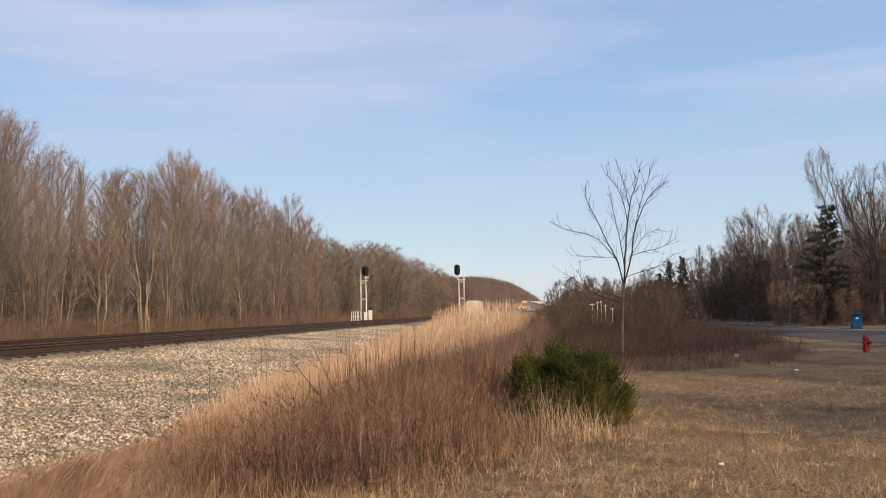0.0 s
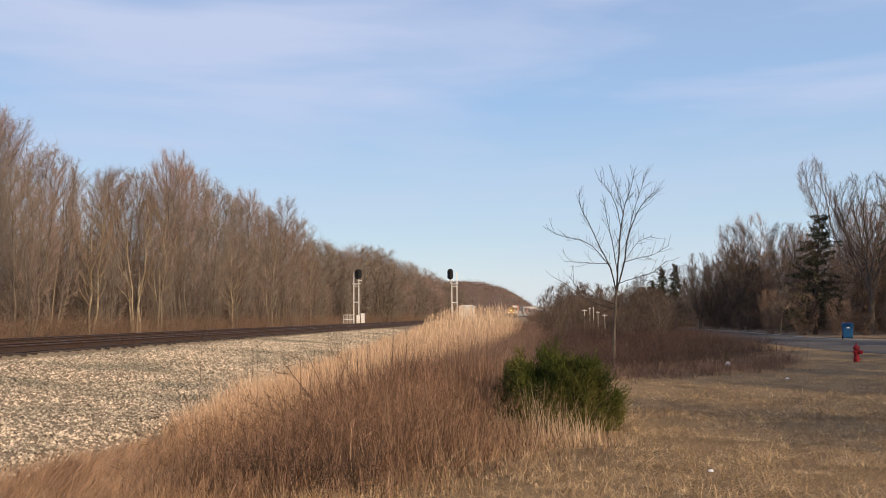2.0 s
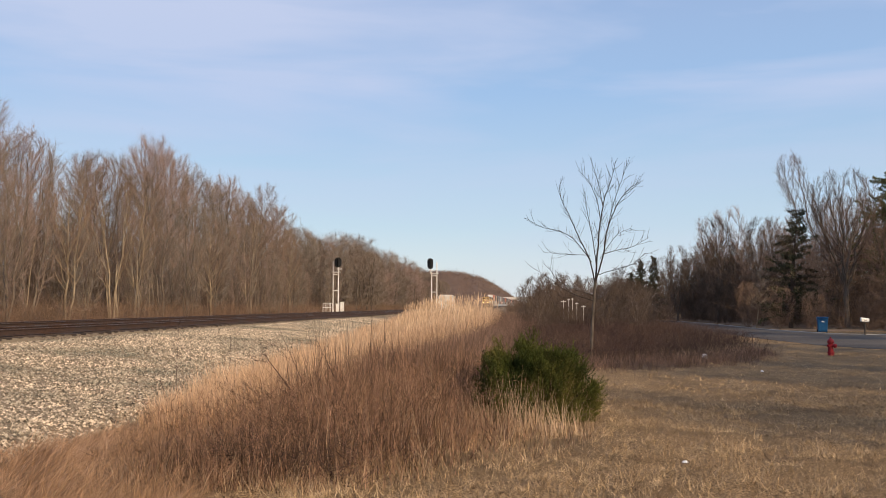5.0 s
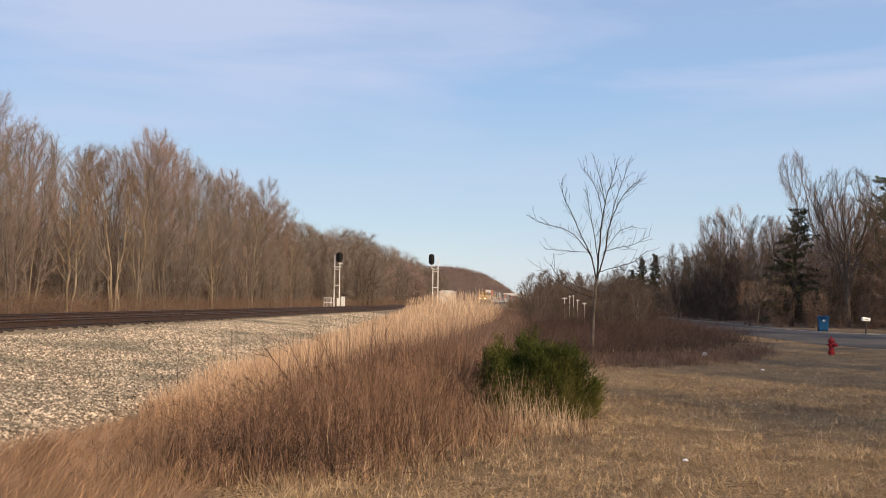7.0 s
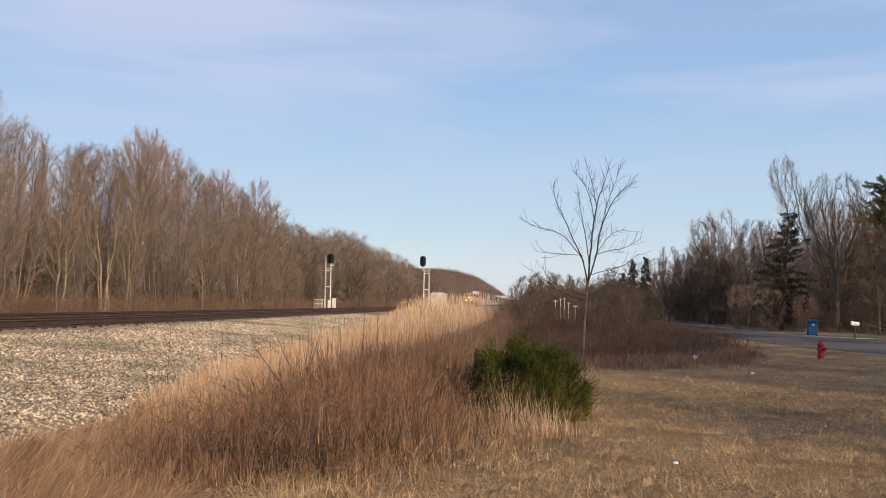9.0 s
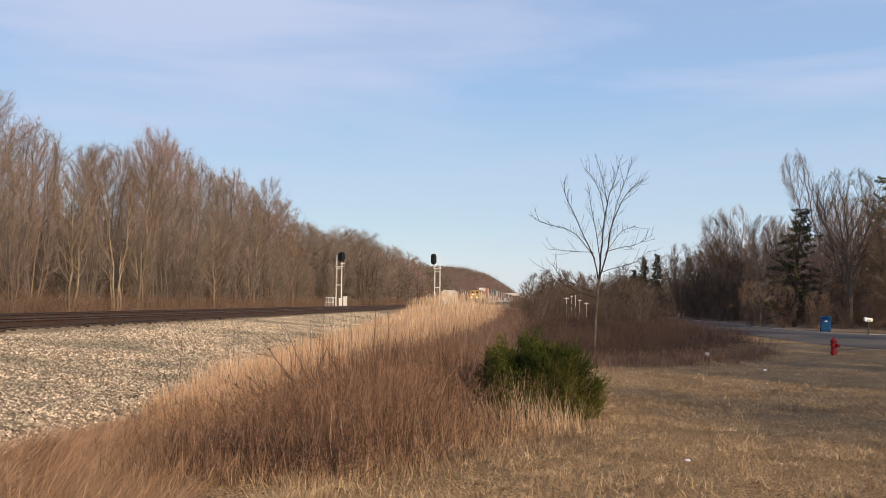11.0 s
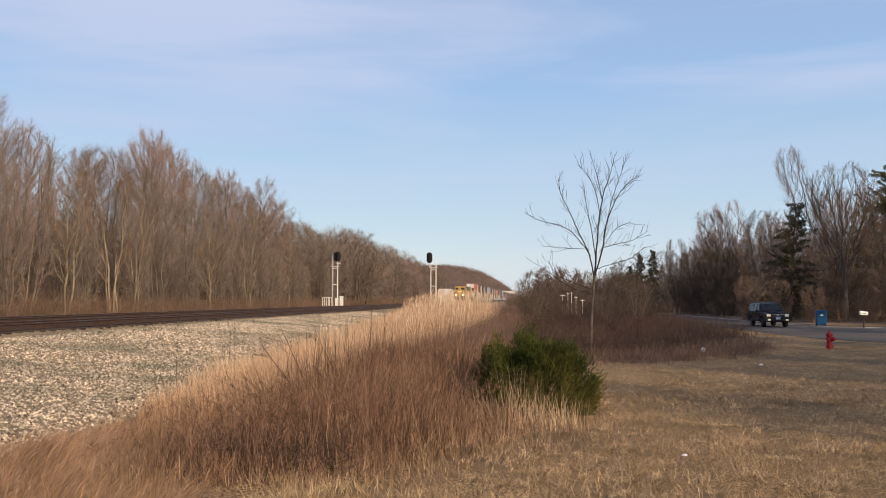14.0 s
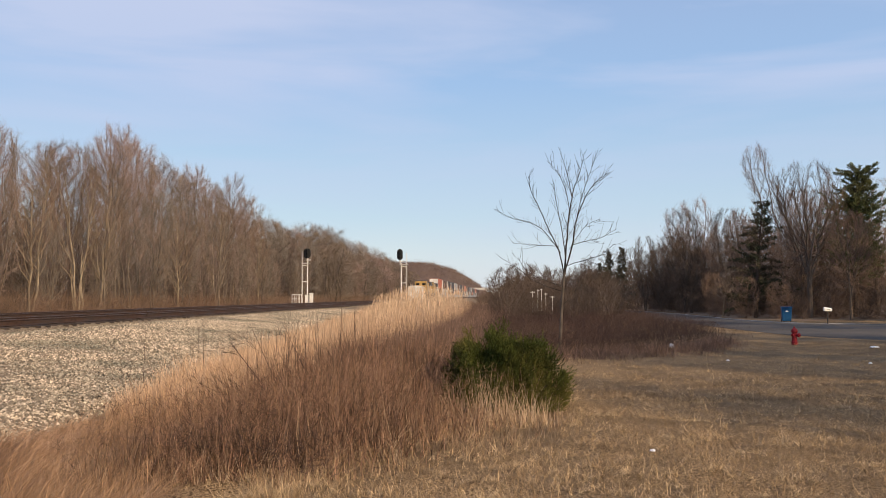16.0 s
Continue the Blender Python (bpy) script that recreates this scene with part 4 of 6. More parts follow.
sticks("far_woods", 22000, hill_spots, (1.5, 5.0), (0.08, 0.20), 0.8, M["hilltwig"], "hazy brown bare treetops on the far hill", "woods", 71, bend=0.3)


def far_line(rng, n):
    x = rng.uniform(-6, 150, n)
    y = 190 + rng.uniform(0, 60, n)
    keep = 2.2 + 4.5 * smooth(x, 0, 14) + 1.2 * np.sin(x * 0.35)
    return np.stack([x, y, ground_z(x, y) + rng.uniform(0, 1, n) * keep], -1)


sticks("far_woods", 26000, far_line, (0.8, 2.6), (0.03, 0.07), 1.4, M["twigdark"], "distant brown line of bare trees beyond the road", "woods", 72, bend=0.35)


def build_overpass():
    o = empty("overpass", pose(14, 760, 0), "pale concrete road overpass crossing the railway far away", "bridge")
    bm = bmesh.new()
    box(bm, (0, 0, 7.75), (92, 9, 0.7), 0.05)
    part("deck", bm, M["concrete"], o)
    for y in (-4.4, 4.4):
        bm = bmesh.new()
        box(bm, (0, y, 8.5), (92, 0.3, 1.0), 0.03)
        part("parapet", bm, M["concrete"], o)
        bm = bmesh.new()
        box(bm, (0, y * 0.8, 7.15), (92, 0.5, 0.6), 0.02)
        part("girder", bm, M["concrete"], o)
    for x in (-44, -22, 6, 40):
        bm = bmesh.new()
        box(bm, (x, 0, 3.4), (1.2, 7, 7.0), 0.1)
        part("pier", bm, M["concrete"], o)


build_overpass()


# ---- signals ----
def build_signal(x, y, z, ladder_side, cage):
    s = empty("railway_signal", pose(x, y, z) @ Matrix.Scale(1.06, 4), "white railway signal mast with ladder and black oval signal head", "railway signal", "railway signals")
    if cage:
        s["label"] = "white railway signal mast with black head, railing cage and equipment cases"
    bm = bmesh.new()
    rod(bm, (0, 0, 0.1), (0, 0, 4.75), 0.062, 12)
    box(bm, (0, 0, 0.06), (0.5, 0.5, 0.12), 0.02)
    part("mast", bm, M["white_paint"], s)
    lx = 0.58 * ladder_side
    bm = bmesh.new()
    for dx in (-0.045, 0.045):
        rod(bm, (lx + dx, 0.0, 0.05), (lx + dx, 0.0, 5.9), 0.026, 8)
    part("ladder_rail", bm, M["white_paint"], s)
    for zz in (2.55, 4.35, 4.55):
        bm = bmesh.new()
        rod(bm, (0, 0, zz), (lx, 0, zz), 0.045, 8)
        part("brace", bm, M["white_paint"], s)
    bm = bmesh.new()
    box(bm, (lx * 0.5, 0.1, 4.62), (0.95, 0.7, 0.05), 0.01)
    part("platform", bm, M["white_paint"], s)
    hx = 0.0 if cage else -0.12
    bm = bmesh.new()
    rod(bm, (hx, 0, 4.7), (hx, 0, 5.25), 0.06, 8)
    box(bm, (hx + 0.12, -0.1, 4.95), (0.5, 0.12, 0.1), 0.02)
    part("head_bracket", bm, M["white_paint"], s)
    bm = bmesh.new()
    n = 28
    head_r, head_h = (0.42, 0.22) if cage else (0.34, 0.28)
    ring_f = [bm.verts.new((hx + head_r * math.cos(2 * math.pi * i / n) * 0.95, -0.30, 5.68 + head_h * (1 if math.sin(2 * math.pi * i / n) > 0 else -1) + 0.32 * math.sin(2 * math.pi * i / n))) for i in range(n)]
    ring_b = [bm.verts.new((v.co.x, -0.26, v.co.z)) for v in ring_f]
    bm.faces.new(ring_f)
    bm.faces.new(ring_b[::-1])
    for i in range(n):
        bm.faces.new((ring_f[i], ring_b[i], ring_b[(i + 1) % n], ring_f[(i + 1) % n]))
    bmesh.ops.recalc_face_normals(bm, faces=bm.faces)
    head = part("signal_head", bm, M["black_paint"], s, "matt black oval signal backboard")
    bm = bmesh.new()
    box(bm, (hx, -0.08, 5.68), (0.36, 0.34, 1.0), 0.05)
    part("housing", bm, M["black_paint"], head)
    for zz in (5.36, 5.68, 6.0):
        bm = bmesh.new()
        rod(bm, (hx, -0.30, zz), (hx, -0.33, zz), 0.10, 14)
        part("lens", bm, M["lens_dark"], head)
        bm = bmesh.new()
        b = bmesh.new()
        bmesh.ops.create_cone(b, cap_ends=False, segments=14, radius1=0.13, radius2=0.12, depth=0.3)
        bmesh.ops.transform(b, matrix=pose(hx, -0.45, zz, 90), verts=b.verts)
        joined(bm, b)
        bmesh.ops.solidify(bm, geom=bm.faces, thickness=0.01)
        part("hood", bm, M["black_paint"], head)
    if cage:
        for i, (cx, w, hgt) in enumerate(((-0.02, 0.34, 1.0), (0.5, 0.36, 1.2))):
            bm = bmesh.new()
            box(bm, (cx, -0.2, hgt / 2 + 0.02), (w, 0.4, hgt), 0.03)
            box(bm, (cx, -0.2, hgt + 0.05), (w + 0.1, 0.5, 0.06), 0.015)
            part("equipment_case", bm, M["white_paint"], s)
        for xx in (-1.6, -1.15, -0.78):
            for yy in (-0.5, 0.5):
                bm = bmesh.new()
                rod(bm, (xx, yy, 0), (xx, yy, 1.15), 0.03, 6)
                part("railing_post", bm, M["white_paint"], s)
        for zz in (0.12, 0.62, 1.13):
            bm = bmesh.new()
            for yy in (-0.5, 0.5):
                rod(bm, (-1.6, yy, zz), (-0.75, yy, zz), 0.03, 6)
            rod(bm, (-1.6, -0.5, zz), (-1.6, 0.5, zz), 0.03, 6)
            part("rail_bar", bm, M["white_paint"], s)
    return s


build_signal(-22.92, 101.0, 0.68, -1, True)
build_signal(-11.78, 101.0, 0.5, 1, False)


def build_hut():
    h = empty("signal_hut", pose(-10.35, 104.5, 0.25), "silver-white metal railway equipment hut behind reeds", "equipment hut")
    bm = bmesh.new()
    box(bm, (0, 0, 1.25), (1.75, 2.4, 2.5), 0.03)
    part("body", bm, M["hut"], h)
    bm = bmesh.new()
    box(bm, (0, 0, 2.58), (1.95, 2.6, 0.16), 0.05, taper=(0.55, 0.97))
    part("roof", bm, M["hut"], h)
    bm = bmesh.new()
    box(bm, (0.1, -1.215, 1.15), (0.8, 0.04, 1.95), 0.015)
    d = part("door", bm, M["hut"], h)
    bm = bmesh.new()
    box(bm, (0.42, -1.26, 1.15), (0.05, 0.05, 0.2), 0.01)
    part("handle", bm, M["steel_dark"], d)
    for x in (-0.83, 0.83):
        bm = bmesh.new()
        box(bm, (x, -1.21, 1.25), (0.06, 0.03, 2.45), 0.005)
        part("corner_trim", bm, M["galv"], h)


build_hut()


# ---- train ----
RAIL_TOP = TIE_TOP + 0.192
TRAIN_X = TRACKS[1]
TRAIN_START = 425.0
train_cars = []


def bogie(parent, y, m=None):
    bm = bmesh.new()
    for sx in (-1.0, 1.0):
        box(bm, (sx, y, 0.55), (0.14, 2.6, 0.32), 0.04)
    box(bm, (0, y, 0.6), (2.0, 0.5, 0.3), 0.04)
    b = part("bogie", bm, M["steel_dark"], parent)
    for yy in (-0.9, 0.9):
        bm = bmesh.new()
        for sx in (-0.75, 0.75):
            rod(bm, (sx - 0.07, y + yy, 0.47), (sx + 0.07, y + yy, 0.47), 0.46, 20)
        rod(bm, (-0.75, y + yy, 0.47), (0.75, y + yy, 0.47), 0.08, 8)
        part("wheelset", bm, M["steel_dark"], b)


def build_loco(offset, lead):
    """A six-axle diesel; its nose points to -y, the origin is at its front coupler."""
    o = empty("locomotive", pose(TRAIN_X, TRAIN_START + offset, RAIL_TOP), "yellow and dark freight locomotive with lit headlights" if lead else "second dark freight locomotive behind the leader", "locomotive", "locomotives")
    L = 20.5
    bm = bmesh.new()
    box(bm, (0, L / 2, 1.35), (3.0, L - 1.2, 0.35), 0.03)
    part("deck", bm, M["loco_dark"], o)
    bm = bmesh.new()
    box(bm, (0, 0.75, 0.75), (2.8, 0.35, 0.95), 0.08)
    box(bm, (0, 0.3, 0.95), (0.35, 0.8, 0.35), 0.04)
    part("pilot", bm, M["loco_dark"], o)
    bm = bmesh.new()
    box(bm, (0, 1.75, 2.25), (2.5, 1.9, 1.5), 0.18, taper=(0.82, 0.75))
    part("nose", bm, M["loco_yellow"], o)
    bm = bmesh.new()
    box(bm, (0, 3.7, 2.9), (3.0, 2.3, 2.75), 0.12, taper=(0.92, 0.94))
    cab = part("cab", bm, M["loco_yellow"], o)
    bm = bmesh.new()
    box(bm, (0, 3.7, 4.33), (2.65, 2.2, 0.16), 0.06)
    part("cab_roof", bm, M["loco_dark"], cab)
    for x in (-0.75, 0.75):
        bm = bmesh.new()
        box(bm, (x, 2.565, 3.55), (0.8, 0.04, 0.42), 0.015)
        part("windscreen", bm, M["glass"], cab)
    for s in (-1, 1):
        bm = bmesh.new()
        box(bm, (s * 1.44, 3.8, 3.5), (0.05, 1.1, 0.6), 0.01)
        part("side_window", bm, M["glass"], cab)
    bm = bmesh.new()
    box(bm, (0, 11.4, 2.75), (1.95, 13.0, 2.5), 0.10, taper=(0.93, 1.0))
    hood = part("engine_hood", bm, M["loco_yellow"], o)
    bm = bmesh.new()
    box(bm, (0, 17.0, 3.75), (2.9, 3.4, 0.95), 0.12)
    part("radiator", bm, M["loco_dark"], hood)
    for yy in (7.0, 10.5):
        bm = bmesh.new()
        box(bm, (0, yy, 4.1), (1.2, 1.8, 0.35), 0.05)
        part("roof_fan", bm, M["loco_roof"], hood)
    bm = bmesh.new()
    box(bm, (0, L / 2, 0.75), (2.6, 5.0, 0.85), 0.15)
    part("fuel_tank", bm, M["steel_dark"], o)
    bogie(o, 4.0)
    bogie(o, L - 4.0)
    for s in (-1, 1):
        bm = bmesh.new()
        rod(bm, (s * 1.48, 5.0, 2.45), (s * 1.48, L - 1.5, 2.45), 0.025, 6)
        for k in range(8):
            rod(bm, (s * 1.48, 5.2 + k * 1.9, 1.5), (s * 1.48, 5.2 + k * 1.9, 2.45), 0.02, 6)
        part("handrail", bm, M["white_paint"], o)
    if lead:
        for x, z, y, r in ((-0.17, 2.85, 0.86, 0.12), (0.17, 2.85, 0.86, 0.12), (-0.95, 1.85, 0.62, 0.24), (0.95, 1.85, 0.62, 0.24)):
            bm = bmesh.new()
            rod(bm, (x, y + 0.12, z), (x, y, z), r, 14)
            part("headlight", bm, M["headlight"], o, "lit warm headlight")
    train_cars.append((o, TRAIN_START + offset))


SHARED = {}


def shared_part(key, name, material, parent, z, build):
    """A part whose mesh is made once for each key and reused."""
    if key not in SHARED:
        bm = bmesh.new()
        build(bm)
        ob = part(name, bm, material, parent)
        SHARED[key] = ob.data
    else:
        ob = new(name, SHARED[key])
        ob.parent = parent
    ob.location.z = z
    return ob


def container(paint, z, parent, L):
    """A corrugated box: plain shell with ribs on the sides and two door leaves at the end."""
    def ribs(bm):
        for s in (-1, 1):
            for k in range(int(L / 0.6)):
                box(bm, (s * 1.262, -L / 2 + 0.45 + k * 0.6, 1.32), (0.03, 0.28, 2.35))
    c = shared_part((paint, L), "container", M[paint], parent, z, lambda bm: ribs(box(bm, (0, 0, 1.32), (2.5, L, 2.64), 0.03)))
    # white ends on every paint also stand in for sun on the end faces
    for x in (-0.6, 0.6):
        shared_part((L, x), "end_panel", M["cont_sunlit_end"], c, 0, lambda bm: box(bm, (x, -L / 2 - 0.015, 1.32), (1.16, 0.05, 2.45), 0.01))


def build_well_car(offset, top, bottom, L=16.2):
    o = empty("well_car", pose(TRAIN_X, TRAIN_START + offset, RAIL_TOP), "double-stack railway well car carrying shipping containers", "railway car", "freight cars")
    bm = bmesh.new()
    for s in (-1, 1):
        box(bm, (s * 1.42, 0, 0.85), (0.12, 17.5, 1.0), 0.02)
    for s in (-1, 1):
        box(bm, (0, s * 9.4, 1.05), (2.6, 1.6, 0.35), 0.03)
    box(bm, (0, 0, 0.3), (2.6, 17, 0.1), 0.01)
    part("well_frame", bm, M["cont_grey"], o)
    container(bottom, 0.36, o, 12.2)
    if top:
        container(top, 3.02, o, L)
    bogie(o, -9.6)
    bogie(o, 9.6)
    train_cars.append((o, TRAIN_START + offset))


build_loco(0, True)
build_loco(20.9, False)
_c = ["cont_red", "cont_brown", "cont_navy", "cont_navy", "cont_grey", "cont_brown", "cont_navy", "cont_brown"]
for i in range(20):
    build_well_car(50.2 + i * 21.6, _c[i % 8], _c[(i * 3 + 1) % 8])


# ---- hydrant, cart, letter box, litter ----
def build_hydrant(x, y):
    h = empty("fire_hydrant", pose(x, y, float(ground_z(x, y)), 0, 0, 42) @ Matrix.Scale(0.9, 4), "red cast-iron fire hydrant standing on the lawn", "fire hydrant")
    bm = bmesh.new()
    rod(bm, (0, 0, -0.1), (0, 0, 0.10), 0.13, 20)
    rod(bm, (0, 0, 0.10), (0, 0, 0.14), 0.17, 20)
    rod(bm, (0, 0, 0.14), (0, 0, 0.56), 0.115, 20, 0.11)
    rod(bm, (0, 0, 0.54), (0, 0, 0.58), 0.155, 20)
    part("barrel", bm, M["hydrant_red"], h)
    bm = bmesh.new()
    b = bmesh.new()
    bmesh.ops.create_uvsphere(b, u_segments=20, v_segments=10, radius=0.135)
    bmesh.ops.transform(b, matrix=Matrix.Translation((0, 0, 0.60)) @ Matrix.Diagonal((1, 1, 1.05, 1)), verts=b.verts)
    joined(bm, b)
    rod(bm, (0, 0, 0.72), (0, 0, 0.80), 0.035, 5)
    part("bonnet", bm, M["hydrant_red"], h)
    for d, r, ln in (((1, 0), 0.075, 0.24), ((-1, 0), 0.06, 0.20), ((0, -1), 0.09, 0.24)):
        bm = bmesh.new()
        rod(bm, (0, 0, 0.42), (d[0] * ln * 0.8, d[1] * ln * 0.8, 0.42), r * 0.8, 14)
        rod(bm, (d[0] * ln * 0.75, d[1] * ln * 0.75, 0.42), (d[0] * ln, d[1] * ln, 0.42), r, 14)
        rod(bm, (d[0] * ln, d[1] * ln, 0.42), (d[0] * (ln + 0.05), d[1] * (ln + 0.05), 0.42), 0.025, 5)
        part("nozzle_cap", bm, M["hydrant_red"], h)


build_hydrant(11.62, 35.5)


def build_cart(x, y):
    c = empty("wheeled_bin", pose(x, y, ROAD_Z + 0.02, 0, 0, -12), "blue plastic wheeled bin with closed lid beside the kerb", "wheeled bin")
    bm = bmesh.new()
    box(bm, (0, 0, 0.54), (0.70, 0.78, 0.96), 0.05, rot=pose(0, 0, 0, 180), taper=(0.82, 0.78))
    part("body", bm, M["cart_blue"], c)
    bm = bmesh.new()
    box(bm, (0, -0.02, 1.06), (0.76, 0.86, 0.09), 0.04, taper=(0.92, 0.92))
    box(bm, (0, 0.42, 1.02), (0.66, 0.06, 0.06), 0.02)
    part("lid", bm, M["cart_blue"], c)
    bm = bmesh.new()
    box(bm, (0, -0.36, 0.98), (0.70, 0.06, 0.06), 0.02)
    part("rim", bm, M["cart_blue"], c)
    for s in (-1, 1):
        bm = bmesh.new()
        rod(bm, (s * 0.27, 0.30, 0.13), (s * 0.34, 0.30, 0.13), 0.13, 18)
        part("wheel", bm, M["rubber"], c)
    bm = bmesh.new()
    box(bm, (0, -0.372, 0.76), (0.20, 0.012, 0.05), 0.004)
    box(bm, (0, -0.374, 0.81), (0.07, 0.012, 0.06), 0.004)
    part("emblem", bm, M["white_paint"], c, "white printed emblem")


build_cart(20.1, 63.0)


def build_letter_box(x, y):
    b = empty("mailbox", pose(x, y, -0.20, 0, 0, 8) @ Matrix.Diagonal((0.72, 0.72, 0.95, 1)), "white mailbox on a thin dark post by the kerb", "mailbox")
    bm = bmesh.new()
    box(bm, (0, 0, 0.42), (0.09, 0.09, 0.9), 0.01)
    box(bm, (0, 0, 0.85), (0.5, 0.09, 0.06), 0.01)
    part("post", bm, M["steel_dark"], b)
    bm = bmesh.new()
    rod(bm, (-0.36, 0, 1.05), (0.36, 0, 0.97), 0.13, 18)
    box(bm, (0, 0, 0.96), (0.70, 0.26, 0.14), 0.01)
    bx_ = part("box", bm, M["white_paint"], b)
    bm = bmesh.new()
    rod(bm, (0.36, 0, 1.0), (0.375, 0, 1.0), 0.135, 18)
    part("door", bm, M["white_paint"], bx_)
    bm = bmesh.new()
    for k in range(4):
        box(bm, (-0.12 + k * 0.08, -0.135, 0.98), (0.05, 0.01, 0.07))
    part("marking", bm, M["black_paint"], bx_, "dark bars")


build_letter_box(21.7, 59.6)


def build_litter(name, x, y, s, label):
    bm = bmesh.new()
    bmesh.ops.create_icosphere(bm, subdivisions=3, radius=1.0)
    for v in bm.verts:
        k = 1 + 0.35 * noise.noise(v.co * 2.3 + Vector((x, y, 0))) + 0.15 * noise.noise(v.co * 6)
        v.co = Vector((v.co.x * k * s[0], v.co.y * k * s[1], max(-0.25, v.co.z * k) * s[2]))
    ob = one(name, bm, M["bag"], label, "litter")
    ob.matrix_basis = pose(x, y, float(ground_z(x, y)) + 0.25 * s[2] + 0.02, 0, 0, x * 40)


build_litter("plastic_bag", 6.25, 32.7, (0.13, 0.10, 0.12), "crumpled white plastic bag lying in dry grass")
build_litter("paper_scrap", 6.25, 24.65, (0.06, 0.05, 0.035), "small pale scrap of litter in the grass")
build_litter("paper_scrap", 1.58, 9.35, (0.022, 0.03, 0.018), "crumpled pale dry leaf scrap in the grass")
build_litter("paper_scrap", 13.5, 32.6, (0.16, 0.12, 0.05), "flat pale litter lying on the lawn")
build_litter("paper_scrap", 9.7, 23.7, (0.05, 0.04, 0.03), "small pale scrap of litter in the grass")


# ---- white T-posts far behind the brambles ----
def build_tpost(x, y, h, w):
    p = empty("white_post", pose(x, y, float(ground_z(x, y))), "white painted post with a short crossbar among far brush", "post", "white posts")
    bm = bmesh.new()
    box(bm, (0, 0, h / 2), (0.036, 0.036, h), 0.006)
    part("upright", bm, M["concrete"], p)
    bm = bmesh.new()
    box(bm, (0, 0, h - 0.1), (w, 0.05, 0.05), 0.008)
    part("crossbar", bm, M["concrete"], p)


for i, (px_, hh, w) in enumerate(((2.0, 2.45, 0.5), (2.35, 2.6, 0.25), (2.6, 2.65, 0.2), (2.9, 2.3, 0.35), (3.35, 2.05, 0.5))):
    build_tpost(px_ * 1.24, 70.5 + 0.4 * i, hh - 0.1, w * 0.8)


# ---- car ----
def profile_solid(poly, half, bevel, inset=None):
    """A side profile (y, z) drawn across the width; inset narrows the upper points."""
    bm = bmesh.new()
    def xw(z):
        return half if inset is None else half - inset(z)
    a = [bm.verts.new((-xw(z), y, z)) for y, z in poly]
    b = [bm.verts.new((xw(z), y, z)) for y, z in poly]
    bm.faces.new(a)
    bm.faces.new(b[::-1])
    n = len(poly)
    for i in range(n):
        bm.faces.new((a[i], b[i], b[(i + 1) % n], a[(i + 1) % n]))
    bmesh.ops.recalc_face_normals(bm, faces=bm.faces)
    if bevel:
        bmesh.ops.bevel(bm, geom=[e for e in bm.edges if abs(e.verts[0].co.x - e.verts[1].co.x) < 0.2 and e.calc_face_angle(0) > 0.6], offset=bevel, segments=3, affect="EDGES")
    bmesh.ops.triangulate(bm, faces=[f for f in bm.faces if len(f.verts) > 4])
    return bm


WHEELS = []


